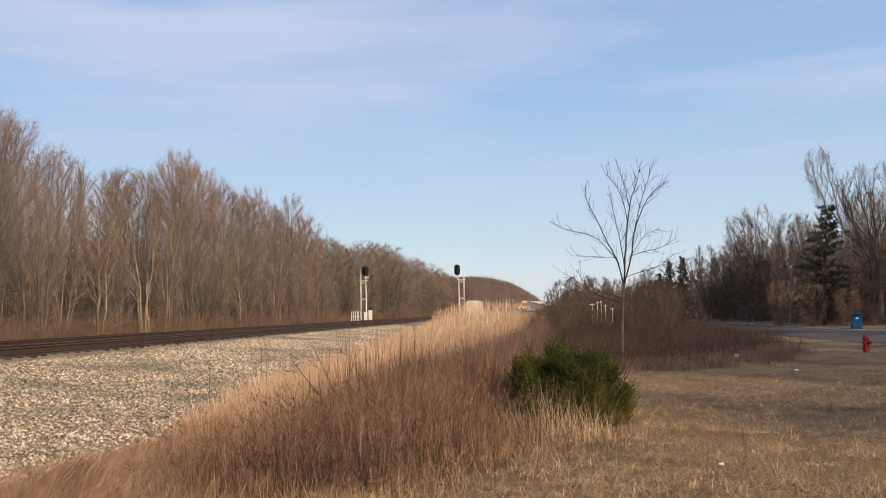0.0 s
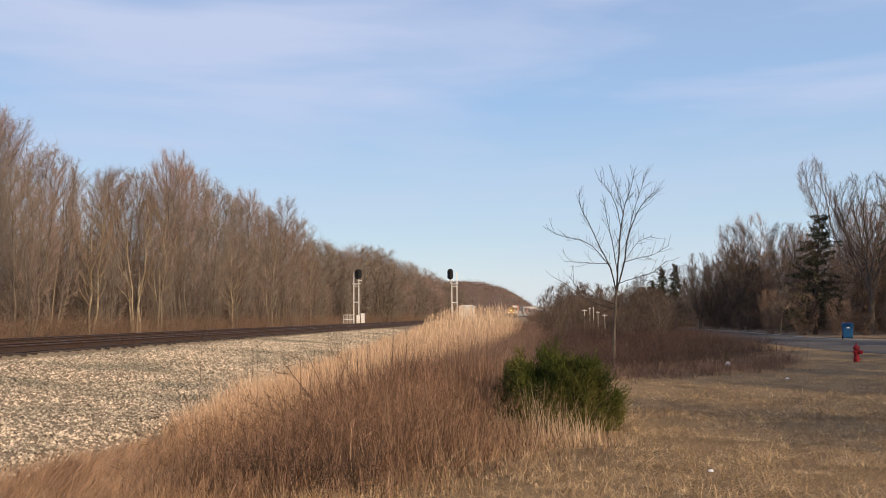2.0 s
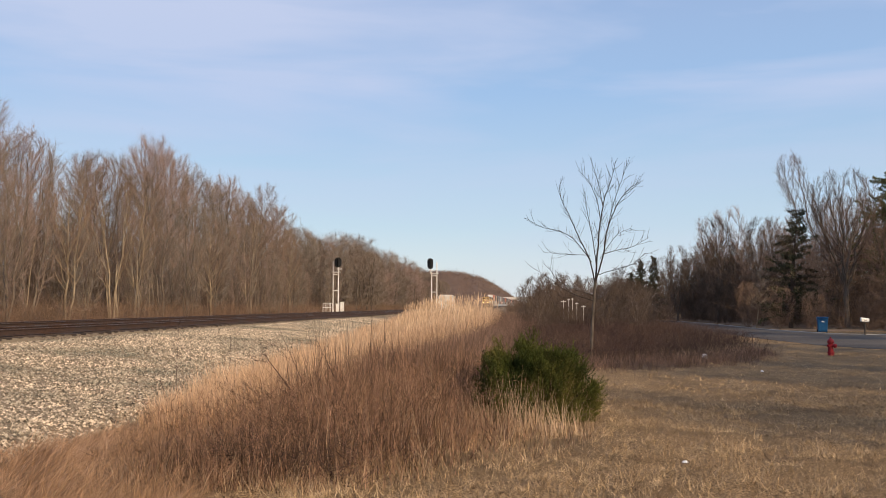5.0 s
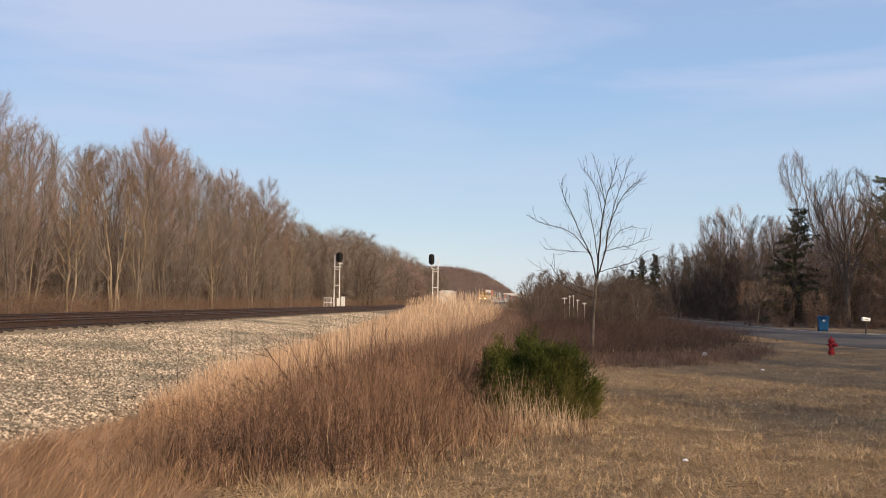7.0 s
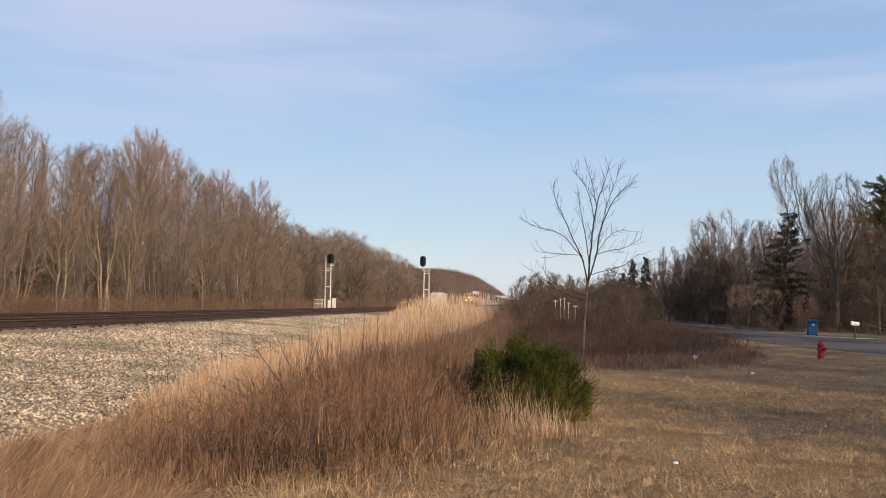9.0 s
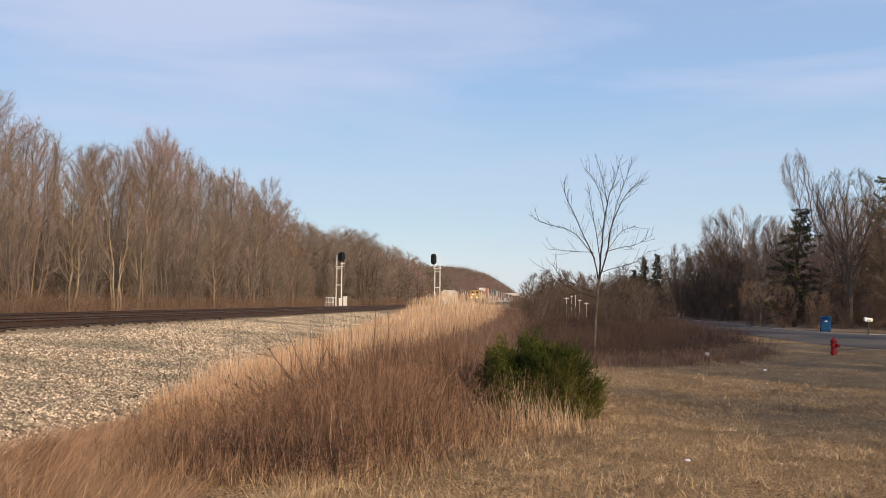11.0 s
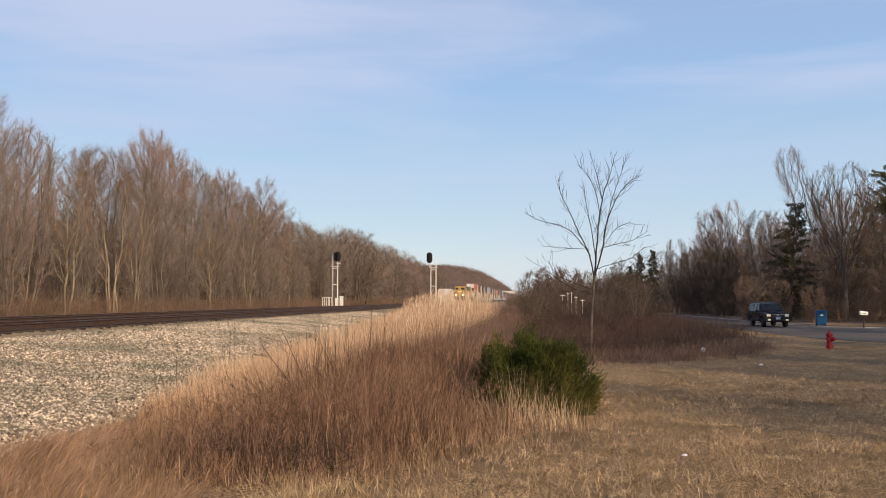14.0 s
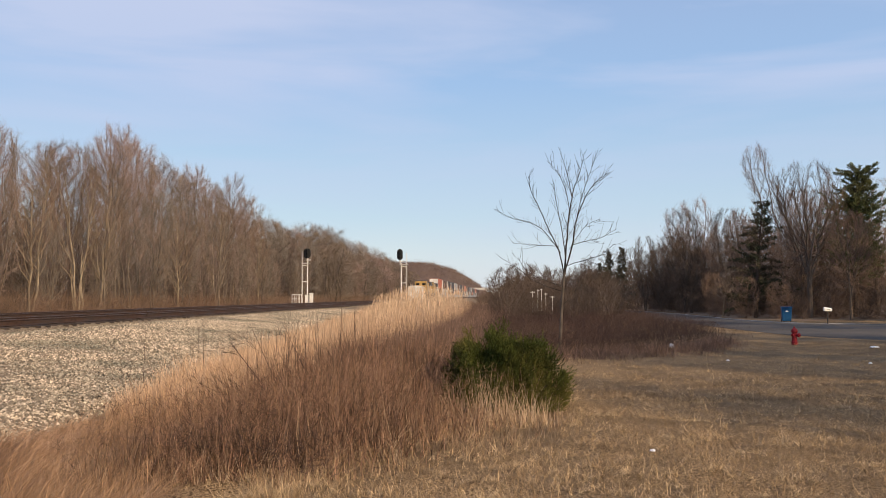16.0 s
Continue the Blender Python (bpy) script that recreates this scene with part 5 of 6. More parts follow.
def build_suv():
    """A boxy four-door off-roader, 4.6 m long; front to -y."""
    o = empty("suv", pose(15.6, 53.6, ROAD_Z + 0.02), "dark navy four-door SUV driving with its headlamps lit", "car")
    o.scale = (0.94, 0.94, 0.94)
    def arch(cy, r, n=9):
        return [(cy + r * math.cos(math.pi * k / (n - 1)), 0.36 + r * math.sin(math.pi * k / (n - 1))) for k in range(n)]
    fa, ra = -1.42, 1.28
    low = 0.38
    poly = [(2.26, low + 0.08), (2.30, 0.62), (2.27, 1.06), (-0.95, 1.08), (-1.75, 1.03), (-2.16, 0.95), (-2.26, 0.80), (-2.28, 0.50), (-2.18, low + 0.02)]
    poly += [(fa - 0.44, low)] + [(y, z) for y, z in arch(fa, 0.43)][::-1] + [(fa + 0.44, low), (ra - 0.44, low)] + arch(ra, 0.43)[::-1] + [(ra + 0.44, low)]
    body = part("body", profile_solid(poly, 0.88, 0.035, lambda z: 0.03 * max(0, (z - 0.8) / 0.3)), M["car_paint"], o)
    gh = [(2.24, 1.05), (2.05, 1.66), (1.6, 1.73), (-0.05, 1.74), (-0.35, 1.69), (-1.02, 1.07)]
    part("cabin", profile_solid(gh, 0.84, 0.03, lambda z: 0.17 * max(0, (z - 1.05) / 0.68)), M["car_paint"], o)
    bm = bmesh.new()
    box(bm, (0, -1.55, 1.055), (1.35, 1.0, 0.05), 0.02, rot=pose(0, 0, 0, 3))
    box(bm, (0, -1.05, 1.10), (0.62, 0.5, 0.07), 0.03, rot=pose(0, 0, 0, 2))
    part("bonnet", bm, M["car_paint"], body)
    # windows, 6 mm proud of the slanted cabin
    bm = bmesh.new()
    q = [bm.verts.new(v) for v in ((-0.72, -0.945, 1.152), (0.72, -0.945, 1.152), (0.62, -0.445, 1.617), (-0.62, -0.445, 1.617))]
    bm.faces.new(q)
    bmesh.ops.solidify(bm, geom=bm.faces, thickness=0.02)
    bmesh.ops.translate(bm, vec=(0, -0.014, 0.012), verts=bm.verts)
    part("windscreen", bm, M["glass"], o)
    bm = bmesh.new()
    q = [bm.verts.new(v) for v in ((-0.70, 2.20, 1.18), (0.70, 2.20, 1.18), (0.62, 2.085, 1.60), (-0.62, 2.085, 1.60))]
    bm.faces.new(q)
    bmesh.ops.solidify(bm, geom=bm.faces, thickness=0.02)
    bmesh.ops.translate(bm, vec=(0, 0.012, 0), verts=bm.verts)
    part("rear_window", bm, M["glass"], o)
    for s in (-1, 1):
        for y0, y1, t0, t1 in ((-0.80, -0.02, -0.32, -0.04), (0.06, 0.86, 0.06, 0.84), (0.98, 2.02, 0.96, 1.90)):
            bm = bmesh.new()
            q = [bm.verts.new(v) for v in ((s * 0.832, y0, 1.12), (s * 0.832, y1, 1.12), (s * 0.705, t1, 1.63), (s * 0.705, t0, 1.63))]
            bm.faces.new(q)
            bmesh.ops.solidify(bm, geom=bm.faces, thickness=0.018)
            bmesh.ops.translate(bm, vec=(s * 0.012, 0, 0), verts=bm.verts)
            part("side_window", bm, M["glass"], o)
        bm = bmesh.new()
        for y0, y1 in ((-0.92, 0.03), (0.05, 0.83)):
            box(bm, (s * 0.884, (y0 + y1) / 2, 0.80), (0.014, y1 - y0 - 0.02, 0.46), 0.005)
        part("door", bm, M["car_paint"], o)
        bm = bmesh.new()
        box(bm, (s * 0.895, 0.0, 0.50), (0.04, 1.75, 0.16), 0.015)
        part("sill_cladding", bm, M["cladding"], o)
        bm = bmesh.new()
        box(bm, (s * 1.0, -0.72, 1.17), (0.2, 0.12, 0.17), 0.04)
        box(bm, (s * 0.88, -0.72, 1.12), (0.1, 0.06, 0.05), 0.01)
        part("door_mirror", bm, M["black_paint"], o)
        bm = bmesh.new()
        rod(bm, (s * 0.56, 0.0, 1.79), (s * 0.56, 1.7, 1.79), 0.02, 8)
        for y in (0.05, 0.85, 1.65):
            box(bm, (s * 0.56, y, 1.76), (0.04, 0.08, 0.06), 0.01)
        part("roof_rail", bm, M["black_paint"], o)
        bm = bmesh.new()
        box(bm, (s * 0.63, -2.245, 0.84), (0.28, 0.10, 0.17), 0.035)
        part("headlamp", bm, M["car_lamp"], o, "lit headlamp")
        bm = bmesh.new()
        box(bm, (s * 0.62, -2.345, 0.53), (0.20, 0.05, 0.12), 0.02)
        part("fog_lamp", bm, M["car_lamp"], o, "lit fog lamp")
        bm = bmesh.new()
        box(bm, (s * 0.76, 2.30, 0.90), (0.18, 0.06, 0.32), 0.02)
        part("tail_lamp", bm, M["red_lens"], o)
    bm = bmesh.new()
    box(bm, (0, -2.255, 0.84), (0.80, 0.06, 0.17), 0.02)
    g = part("grille", bm, M["black_paint"], o)
    bm = bmesh.new()
    box(bm, (0, -2.29, 0.90), (0.80, 0.025, 0.03), 0.008)
    box(bm, (0, -2.29, 0.78), (0.74, 0.025, 0.022), 0.006)
    box(bm, (0, -2.295, 0.84), (0.12, 0.02, 0.09), 0.01)
    part("grille_bar", bm, M["chrome"], g)
    bm = bmesh.new()
    box(bm, (0, -2.24, 0.55), (1.76, 0.22, 0.30), 0.06)
    part("front_bumper", bm, M["cladding"], o)
    bm = bmesh.new()
    box(bm, (0, 2.30, 0.56), (1.74, 0.20, 0.24), 0.05)
    part("rear_bumper", bm, M["cladding"], o)
    bm = bmesh.new()
    box(bm, (0, -2.36, 0.63), (0.31, 0.015, 0.15), 0.004)
    part("number_plate", bm, M["plate"], o, "pale blank plate")
    for s in (-1, 1):
        for cy in (fa, ra):
            w = new("wheel")
            w.parent = o
            w.location = (s * 0.76, cy, 0.36)
            w.empty_display_size = 0.1
            bm = bmesh.new()
            rod(bm, (-0.115, 0, 0), (0.115, 0, 0), 0.36, 28)
            bmesh.ops.bevel(bm, geom=[e for e in bm.edges if abs(e.verts[0].co.x - e.verts[1].co.x) < 1e-4], offset=0.035, segments=2, affect="EDGES")
            part("tyre", bm, M["rubber"], w)
            bm = bmesh.new()
            rod(bm, (s * 0.10, 0, 0), (s * 0.122, 0, 0), 0.215, 24)
            for k in range(6):
                a = k * math.pi / 3
                box(bm, (s * 0.128, 0.12 * math.cos(a), 0.12 * math.sin(a)), (0.02, 0.05, 0.16), 0.006)
            part("rim", bm, M["rim"], w)
            WHEELS.append((w, s, cy))
    return o


suv = build_suv()


# ---- right-hand woods, thickets and single trees ----
def leafy(name, spec, mat_leaf, seed, m, label, category, group="", density=1.0, trunk_mat=None):
    """An evergreen: trunk, boughs and many small needle sprays. spec: (height, base radius, first, droop, shape power, spray size)."""
    h, rad, first, droop, power, spray = spec
    rng = np.random.default_rng(seed)
    TV, TF, CV, CF = [], [], [], []
    p, q, _ = limb(rng, (0, 0, -0.1), (0.02, 0.01, 1), h, 0.02 * h ** 0.9 + 0.03, 0.015, 8, 0.02, 0.0)
    tube(TV, TF, p, q, 6)
    nb = int(11 * h * density)
    for i in range(nb):
        f = first + (1 - first) * (i + rng.uniform(0, 1)) / nb
        c, d = along(p, min(f, 0.995))
        ln = rad * max(0.08, (1 - (f - first) / (1 - first))) ** power * rng.uniform(0.45, 1.2) * (1 + 0.18 * math.sin(f * 23 + seed))
        an = rng.uniform(0, 2 * math.pi)
        bp, br, _ = limb(rng, c, (math.cos(an), math.sin(an), -droop + rng.normal(0, 0.22)), ln, 0.03, 0.008, 4, 0.08, 0.03)
        tube(TV, TF, bp, br, 3, True)
        for k in range(int((6 + 16 * ln) * density)):
            cc, dd = along(bp, min(0.99, rng.uniform(0.15, 1.0) ** 0.8))
            w = rng.normal(0, 1, 3)
            w[2] -= 0.15
            w = w / np.linalg.norm(w) + dd / (np.linalg.norm(dd) + 1e-9) * 0.8
            w = w / np.linalg.norm(w) * spray * rng.uniform(0.5, 1.3)
            s = unit(cross3(w, rng.normal(0, 1, 3))) * spray * 0.15
            b = len(CV)
            mid = cc + w * 0.5
            CV += [tuple(cc), tuple(mid + s), tuple(cc + w), tuple(mid - s), tuple(mid + cross3(s, w) / spray * 0.5)]
            CF += [(b, b + 1, b + 4), (b + 1, b + 2, b + 4), (b + 2, b + 3, b + 4), (b + 3, b, b + 4)]
    t = empty(name, m, label, category, group)
    a = new("trunk", mesh("trunk", TV, TF, trunk_mat or M["bark"]))
    c = new("crown", mesh("crown", CV, CF, mat_leaf))
    a.parent = c.parent = t
    return t


def build_right_woods():
    rnd = random.Random(77)
    tall = [dome_tree(200 + i, 11.0, 2.7 + 0.4 * i, 0.15, 0.09, 40, 8, 7, 1 + i, 0.0078, 0.64, 2.4, 1.0, 0.12, 0.30) for i in range(3)]
    shrub = [dome_tree(220 + i, 5.0, 2.1 + 0.2 * i, 0.04, 0.026, 44, 7, 7, 5, 0.0080, 0.45, 2.2, 0.9, 0.04, 0.3) for i in range(3)]
    dense = dome_tree(230, 4.0, 2.1, 0.03, 0.022, 72, 7, 15, 6, 0.0055, 0.36, 2.0, 0.8, 0.04, 0.25)
    protos = {}

    def put(kind, k, m, name, label, cat, tm, cm, group):
        key = (kind, k, cm)
        if key in protos:
            o = copy_thing(protos[key], m)
            o["label"] = label
            return o
        protos[key] = tree_thing(name, {"t": tall, "s": shrub, "d": [dense]}[kind][k], M[tm], M[cm], label, cat, group, m)

    # the broad many-stemmed maple and the tall slim tree behind it
    second = dome_tree(304, 8.6, 2.4, 0.22, 0.09, 64, 8, 14, 4, 0.006, 0.42, 2.6, 1.2, 0.12, 0.28, 0.2)
    tree_thing("maple_tree", second, M["bark"], M["tantwig"], "reddish-brown bare maple with a dense crown", "tree", "", sized(27.3, 70.0, 1.0, 1.0, 10))
    maple = dome_tree(301, 13.4, 3.9, 0.34, 0.20, 92, 7, 11, 7, 0.0064, 0.46, 3.2, 1.3, 0.15, 0.36, 0.26)
    tree_thing("maple_tree", maple, M["bark"], M["tantwig"], "broad many-stemmed bare maple behind the road", "tree", "", sized(25.9, 75.0, 1.0, 1.0, 40))
    round_crown = dome_tree(305, 12.0, 3.1, 0.3, 0.12, 52, 8, 12, 2, 0.0065, 0.5, 2.2, 1.4, 0.12, 0.3)
    first = tree_thing("maple_tree", round_crown, M["bark"], M["twigdark"], "bare tree with a rounded fine crown", "tree", "round-crowned trees", sized(20.6, 100.0, 1.0, 1.0, 618))
    for x, y, s in ((24.3, 95.0, 0.96), (17.6, 108.0, 0.78)):
        copy_thing(first, pose(x, y, float(ground_z(x, y)), 0, 0, x * 30)).scale = (s, s, s)
    first = tree_thing("maple_tree", maple, M["bark"], M["twigred"], "bare maple with a fine reddish crown", "tree", "reddish maples", sized(29.0, 86.0, 1.0, 1.0, 200))
    first.scale = (0.94, 0.94, 0.94)
    for x, y, s, rz in ((32.5, 92.0, 1.0, 90), (36.0, 86.0, 1.0, 300), (26.0, 94.0, 0.85, 20)):
        copy_thing(first, pose(x, y, float(ground_z(x, y)), 0, 0, rz)).scale = (s, s, s)
    slim = dome_tree(302, 18.2, 2.3, 0.55, 0.15, 40, 7, 12, 2, 0.006, 0.5, 2.4, 1.6, 0.3, 0.3)
    tree_thing("poplar_tree", slim, M["bark"], M["tantwig"], "tall slim bare tree rising over the roadside woods", "tree", "", sized(30.3, 92.0, 1.0, 1.0, 0) @ pose(0, 0, 0, 0, -13, 0))
    leafy("spruce_tree", (10.2, 3.0, 0.10, -0.05, 0.60, 0.26), M["spruce"], 311, sized(21.7, 76.0), "dark green irregular spruce among bare trees", "tree", density=1.6, trunk_mat=M["twigdark"])
    leafy("pine_tree", (13.2, 3.9, 0.26, -0.35, 0.36, 0.24), M["pine"], 312, sized(31.6, 80.0), "tall broad green pine among bare trees", "tree", density=2.5, trunk_mat=M["twigdark"])
    for x, y, h in ((13.4, 110, 7.6), (15.2, 112, 8.2), (12.4, 113, 6.2)):
        leafy("spruce_tree", (h, 2.1, 0.05, 0.2, 0.9, 0.34), M["spruce"], int(h * 10), sized(x, y), "small dark pointed spruce beyond the road", "tree", "small spruces", 1.4)
    pale = bare_tree(303, 5.0, 0.07, 16, 5, 7, 0.35, 0.40, 48, 0.06, 1, 0.16, 0.010)
    tree_thing("small_tree", pale, M["palebark"], M["twig"], "small leaning pale-barked bare tree by the road", "tree", "", sized(19.0, 76.5, 0.9, 1.0, 200))
    # row along the road's far side and deeper in
    for i in range(40):
        y = 66 + rnd.uniform(0, 60)
        x = 20.5 + rnd.uniform(0, 26) + max(0, 76 - y) * 0.35
        if abs(x - 25.8) < 2.5 and abs(y - 75) < 5 or y < 78 and x < 30:
            continue
        put("t", rnd.randrange(3), sized(x, y, rnd.uniform(0.8, 1.1), rnd.uniform(0.78, 1.0), rnd.uniform(0, 360)), "tree", "slim bare brown tree in the roadside woods", "tree", "bark", "twigdark", "roadside trees")
    for i in range(26):
        y = 70 + rnd.uniform(0, 45)
        x = 20.5 + rnd.uniform(0, 18) + max(0, 80 - y) * 0.6
        put("s", rnd.randrange(3), sized(x, y, rnd.uniform(0.7, 1.25), rnd.uniform(0.7, 1.1), rnd.uniform(0, 360)), "shrub", "dense bare brown shrub under the roadside trees", "shrub", "bark", "twigdark", "roadside shrubs")
    # tan rounded bush and reddish tree
    for i, (x, y, sc, k, label) in enumerate(((22.4, 72.0, 0.72, 0.85, "rounded tan twiggy bush beside the road"), (18.4, 76.6, 0.72, 1.1, "reddish-tan twiggy bush beside the road"), (20.4, 74.4, 0.74, 0.95, "rounded tan twiggy bush beside the road"),
                                             (24.2, 71.6, 0.66, 0.9, "rounded tan twiggy bush beside the road"), (23.4, 74.0, 0.86, 0.95, "broad tan twiggy bush beside the road"), (26.4, 71.5, 0.7, 0.9, "low brown twiggy bush beside the road"))):
        put("s", i % 3, sized(x, y, sc, k, 70 * i), "shrub", label, "shrub", "tantwig", "tantwig", "tan shrubs")
    # dark thicket between lawn and road, and the mound of brush beside the railway
    for i in range(26):
        y = 84 + rnd.uniform(0, 45)
        x = 2 + rnd.uniform(0, 1) * 15.5 * (y / 115)
        if 11.5 < x < 19.5 and y < 130:
            x = 11.0 - rnd.uniform(0, 8)
        put("s", rnd.randrange(3), sized(x, y, rnd.uniform(0.8, 1.2), rnd.uniform(0.7, 1.05), rnd.uniform(0, 360)), "shrub", "dense dark bare shrub in the brambles", "shrub", "bark", "twigdark", "thicket shrubs")
    for i, (x, y, s) in enumerate(((0.4, 66, 0.85), (0.8, 69, 0.85), (3.2, 72, 0.40), (-0.2, 74, 0.75), (1.2, 78, 0.7), (5.4, 75, 0.5), (0.6, 60, 0.55), (7.2, 80, 0.8), (9.4, 88, 0.9))):
        put("s", i % 3, sized(x, y, s, 0.95, i * 77), "shrub", "tangled dark bare shrub beside the reeds", "shrub", "bark", "twigdark", "thicket shrubs")
    for x, y, s in ((7.4, 62, 0.62), (8.2, 66, 0.7), (6.2, 66, 0.6), (9.2, 72, 0.72), (8.0, 76, 0.75), (6.8, 70, 0.6), (10.0, 80, 0.8), (5.2, 63, 0.5), (2.2, 66, 0.36), (3.4, 67, 0.36), (4.4, 65.5, 0.36), (1.2, 64, 0.5), (-0.4, 62, 0.5)):
        put("s", int(x * 7) % 3, sized(x, y, s, 0.95, x * 60), "shrub", "tangled dark bare shrub between lawn and road", "shrub", "bark", "twigdark", "thicket shrubs")
    for x, y, s in ((19.6, 108, 1.3), (21.6, 112, 1.5), (23.8, 110, 1.5), (20.6, 118, 1.7), (23.0, 120, 1.8), (25.6, 116, 1.7), (18.8, 124, 1.6), (27.6, 112, 1.6), (25.5, 104, 1.2), (22.6, 102, 1.1), (20.4, 98, 0.8), (28.0, 98, 1.3)):
        put("s", int(x * 7) % 3, sized(x, y, s, 1.0, x * 60), "shrub", "tall bare brown shrub where the road bends", "shrub", "bark", ("twigdark", "tantwig", "brush")[int(y) % 3], "roadside shrubs")
    for i in range(22):
        x, y = 25 + rnd.uniform(0, 22), 86 + rnd.uniform(0, 26)
        put("t", i % 3, sized(x, y, rnd.uniform(0.85, 1.05), rnd.uniform(0.85, 1.05), rnd.uniform(0, 360)), "tree", "bare tree with a fine reddish crown in the roadside woods", "tree", "bark", ("twigred", "tantwig")[i % 2], "roadside trees")
    for x, y, s in ((2.6, 68, 0.46), (3.6, 68.5, 0.46), (4.6, 68, 0.46), (2.0, 66.5, 0.44), (3.0, 66.8, 0.45), (4.0, 66.6, 0.44), (5.0, 67.0, 0.45), (3.4, 69.6, 0.45), (2.4, 69.6, 0.45)):
        put("d", 0, sized(x, y, s, 1.0, x * 90), "shrub", "dense dark bare shrub in the brambles", "shrub", "bark", "twigdark", "thicket shrubs")
    for i in range(30):
        y = 70 + rnd.uniform(0, 22)
        x = 20.6 + rnd.uniform(0, 26) + max(0, 78 - y) * 0.7
        put("s", rnd.randrange(3), sized(x, y, rnd.uniform(0.8, 1.2), rnd.uniform(0.75, 1.0), rnd.uniform(0, 360)), "shrub", "dense bare brown shrub under the roadside trees", "shrub", "bark", ("twigdark", "tantwig")[i % 2], "roadside shrubs")
    for i in range(16):
        y = 98 + rnd.uniform(0, 22)
        x = 19.5 + rnd.uniform(0, 11)
        put("t", i % 3, sized(x, y, rnd.uniform(0.95, 1.15), rnd.uniform(0.92, 1.1), rnd.uniform(0, 360)), "tree", "bare tree with a fine crown in the roadside woods", "tree", "bark", ("twigdark", "twigred")[i % 2], "roadside trees")
    for i in range(16):
        y = 124 + rnd.uniform(0, 22)
        x = 16.5 + rnd.uniform(0, 9)
        put("t" if i % 2 else "s", i % 3, sized(x, y, rnd.uniform(1.0, 1.3), rnd.uniform(0.75, 0.95), rnd.uniform(0, 360)), "tree" if i % 2 else "shrub", "bare brown tree where the road bends" if i % 2 else "dense bare shrub where the road bends", "tree" if i % 2 else "shrub", "bark", "twigdark", "roadside trees" if i % 2 else "roadside shrubs")
    for i in range(10):
        put("t", i % 3, sized(16 + rnd.uniform(-4, 12), 132 + rnd.uniform(0, 30), 1.0, rnd.uniform(0.75, 0.95), rnd.uniform(0, 360)), "tree", "bare tree in the distance beyond the road", "tree", "bark", "twigdark", "roadside trees")
    # trees beside and behind the lawn, which throw their shade over it
    for i, (x, y) in enumerate(((19.5, -1.5), (23, 4))):
        put("t", i, sized(x, y, 0.85, 0.8, 40 * i), "tree", "smaller bare tree at the side of the lawn", "tree", "bark", "twigdark", "lawn trees")
    for i, (x, y) in enumerate(((19, -5), (21, -2.5), (18.5, -6), (17.5, -3.5), (19, 6), (20.5, 5), (22, 7.5), (18.5, 9.5), (20, 17), (19.5, 21), (23, 14), (22.5, 20), (21, 12), (26, 23), (27, -3), (26, 7), (27, 13), (24, 0), (33, 3), (28, 9), (36, 16), (46, 20), (44, 36), (40, 28), (22, -5), (29, -1), (21, 3), (25, 19), (29, 16), (31, 24), (34, 9))):
        put("t", i % 3, sized(x, y, rnd.uniform(1.1, 1.3), rnd.uniform(1.0, 1.2), rnd.uniform(0, 360)), "tree", "tall bare tree at the side of the lawn", "tree", "bark", "twigdark", "lawn trees")
    # pines out of view, added to deepen the shade on lawn and roadside
    for i, (x, y) in enumerate(((30, 1), (33, 36), (38, 44), (45, 50), (34, 15))):
        m = sized(x, y, 1.15 + 0.05 * (i % 4), 1.15, 67 * i)
        if i == 0:
            screen = leafy("pine_tree", (13.0, 3.6, 0.08, -0.2, 0.45, 0.46), M["pine"], 313, m, "unseen broad green pine added to shade lawn and roadside", "tree", "lawn pines", density=0.75)
        else:
            copy_thing(screen, m)


build_right_woods()
def road_woods(rng, n):
    y = 68 + 60 * rng.uniform(0, 1, n) ** 1.3
    x = 20.2 + 30 * rng.uniform(0, 1, n) + np.maximum(0, 78 - y) * 0.8
    return np.stack([x, y, ground_z(x, y) + rng.uniform(0, 1, n) ** 1.3 * 7.5], -1)


def thicket(rng, n):
    y = 73 + 60 * rng.uniform(0, 1, n)
    x = -0.5 + rng.uniform(0, 1, n) * 12.3
    top = 1.5 + 2.6 * np.exp(-((x - 2) / 2.4) ** 2) + 1.6 * smooth(x, 5, 11)
    return np.stack([x, y, ground_z(x, y) + rng.uniform(0, 1, n) ** 1.4 * top], -1)


sticks("undergrowth", 36000, road_woods, (0.6, 2.2), (0.006, 0.016), 0.8, M["brush"], "brown bare brush under the roadside trees", "undergrowth", 84, bend=0.3)
sticks("undergrowth", 22000, thicket, (0.6, 1.8), (0.006, 0.015), 0.9, M["twigdark"], "dark tangled brush between the lawn and the road", "undergrowth", 85, bend=0.3)
woods_edge = sheet("woods_floor_east", grid_lines([(19.4, 70, 4.0)]), grid_lines([(64, 170, 6)]), lambda X, Y: ground_z(X, Y) + 0.04 - 0.3 * smooth(65 + 0 * X, 64, 66) * (Y < 70) + lumps(X * 0.3, Y * 0.3, 0.04), M["litter"])
tagged(woods_edge, "brown leaf litter under the roadside woods", "ground", kind="structure")


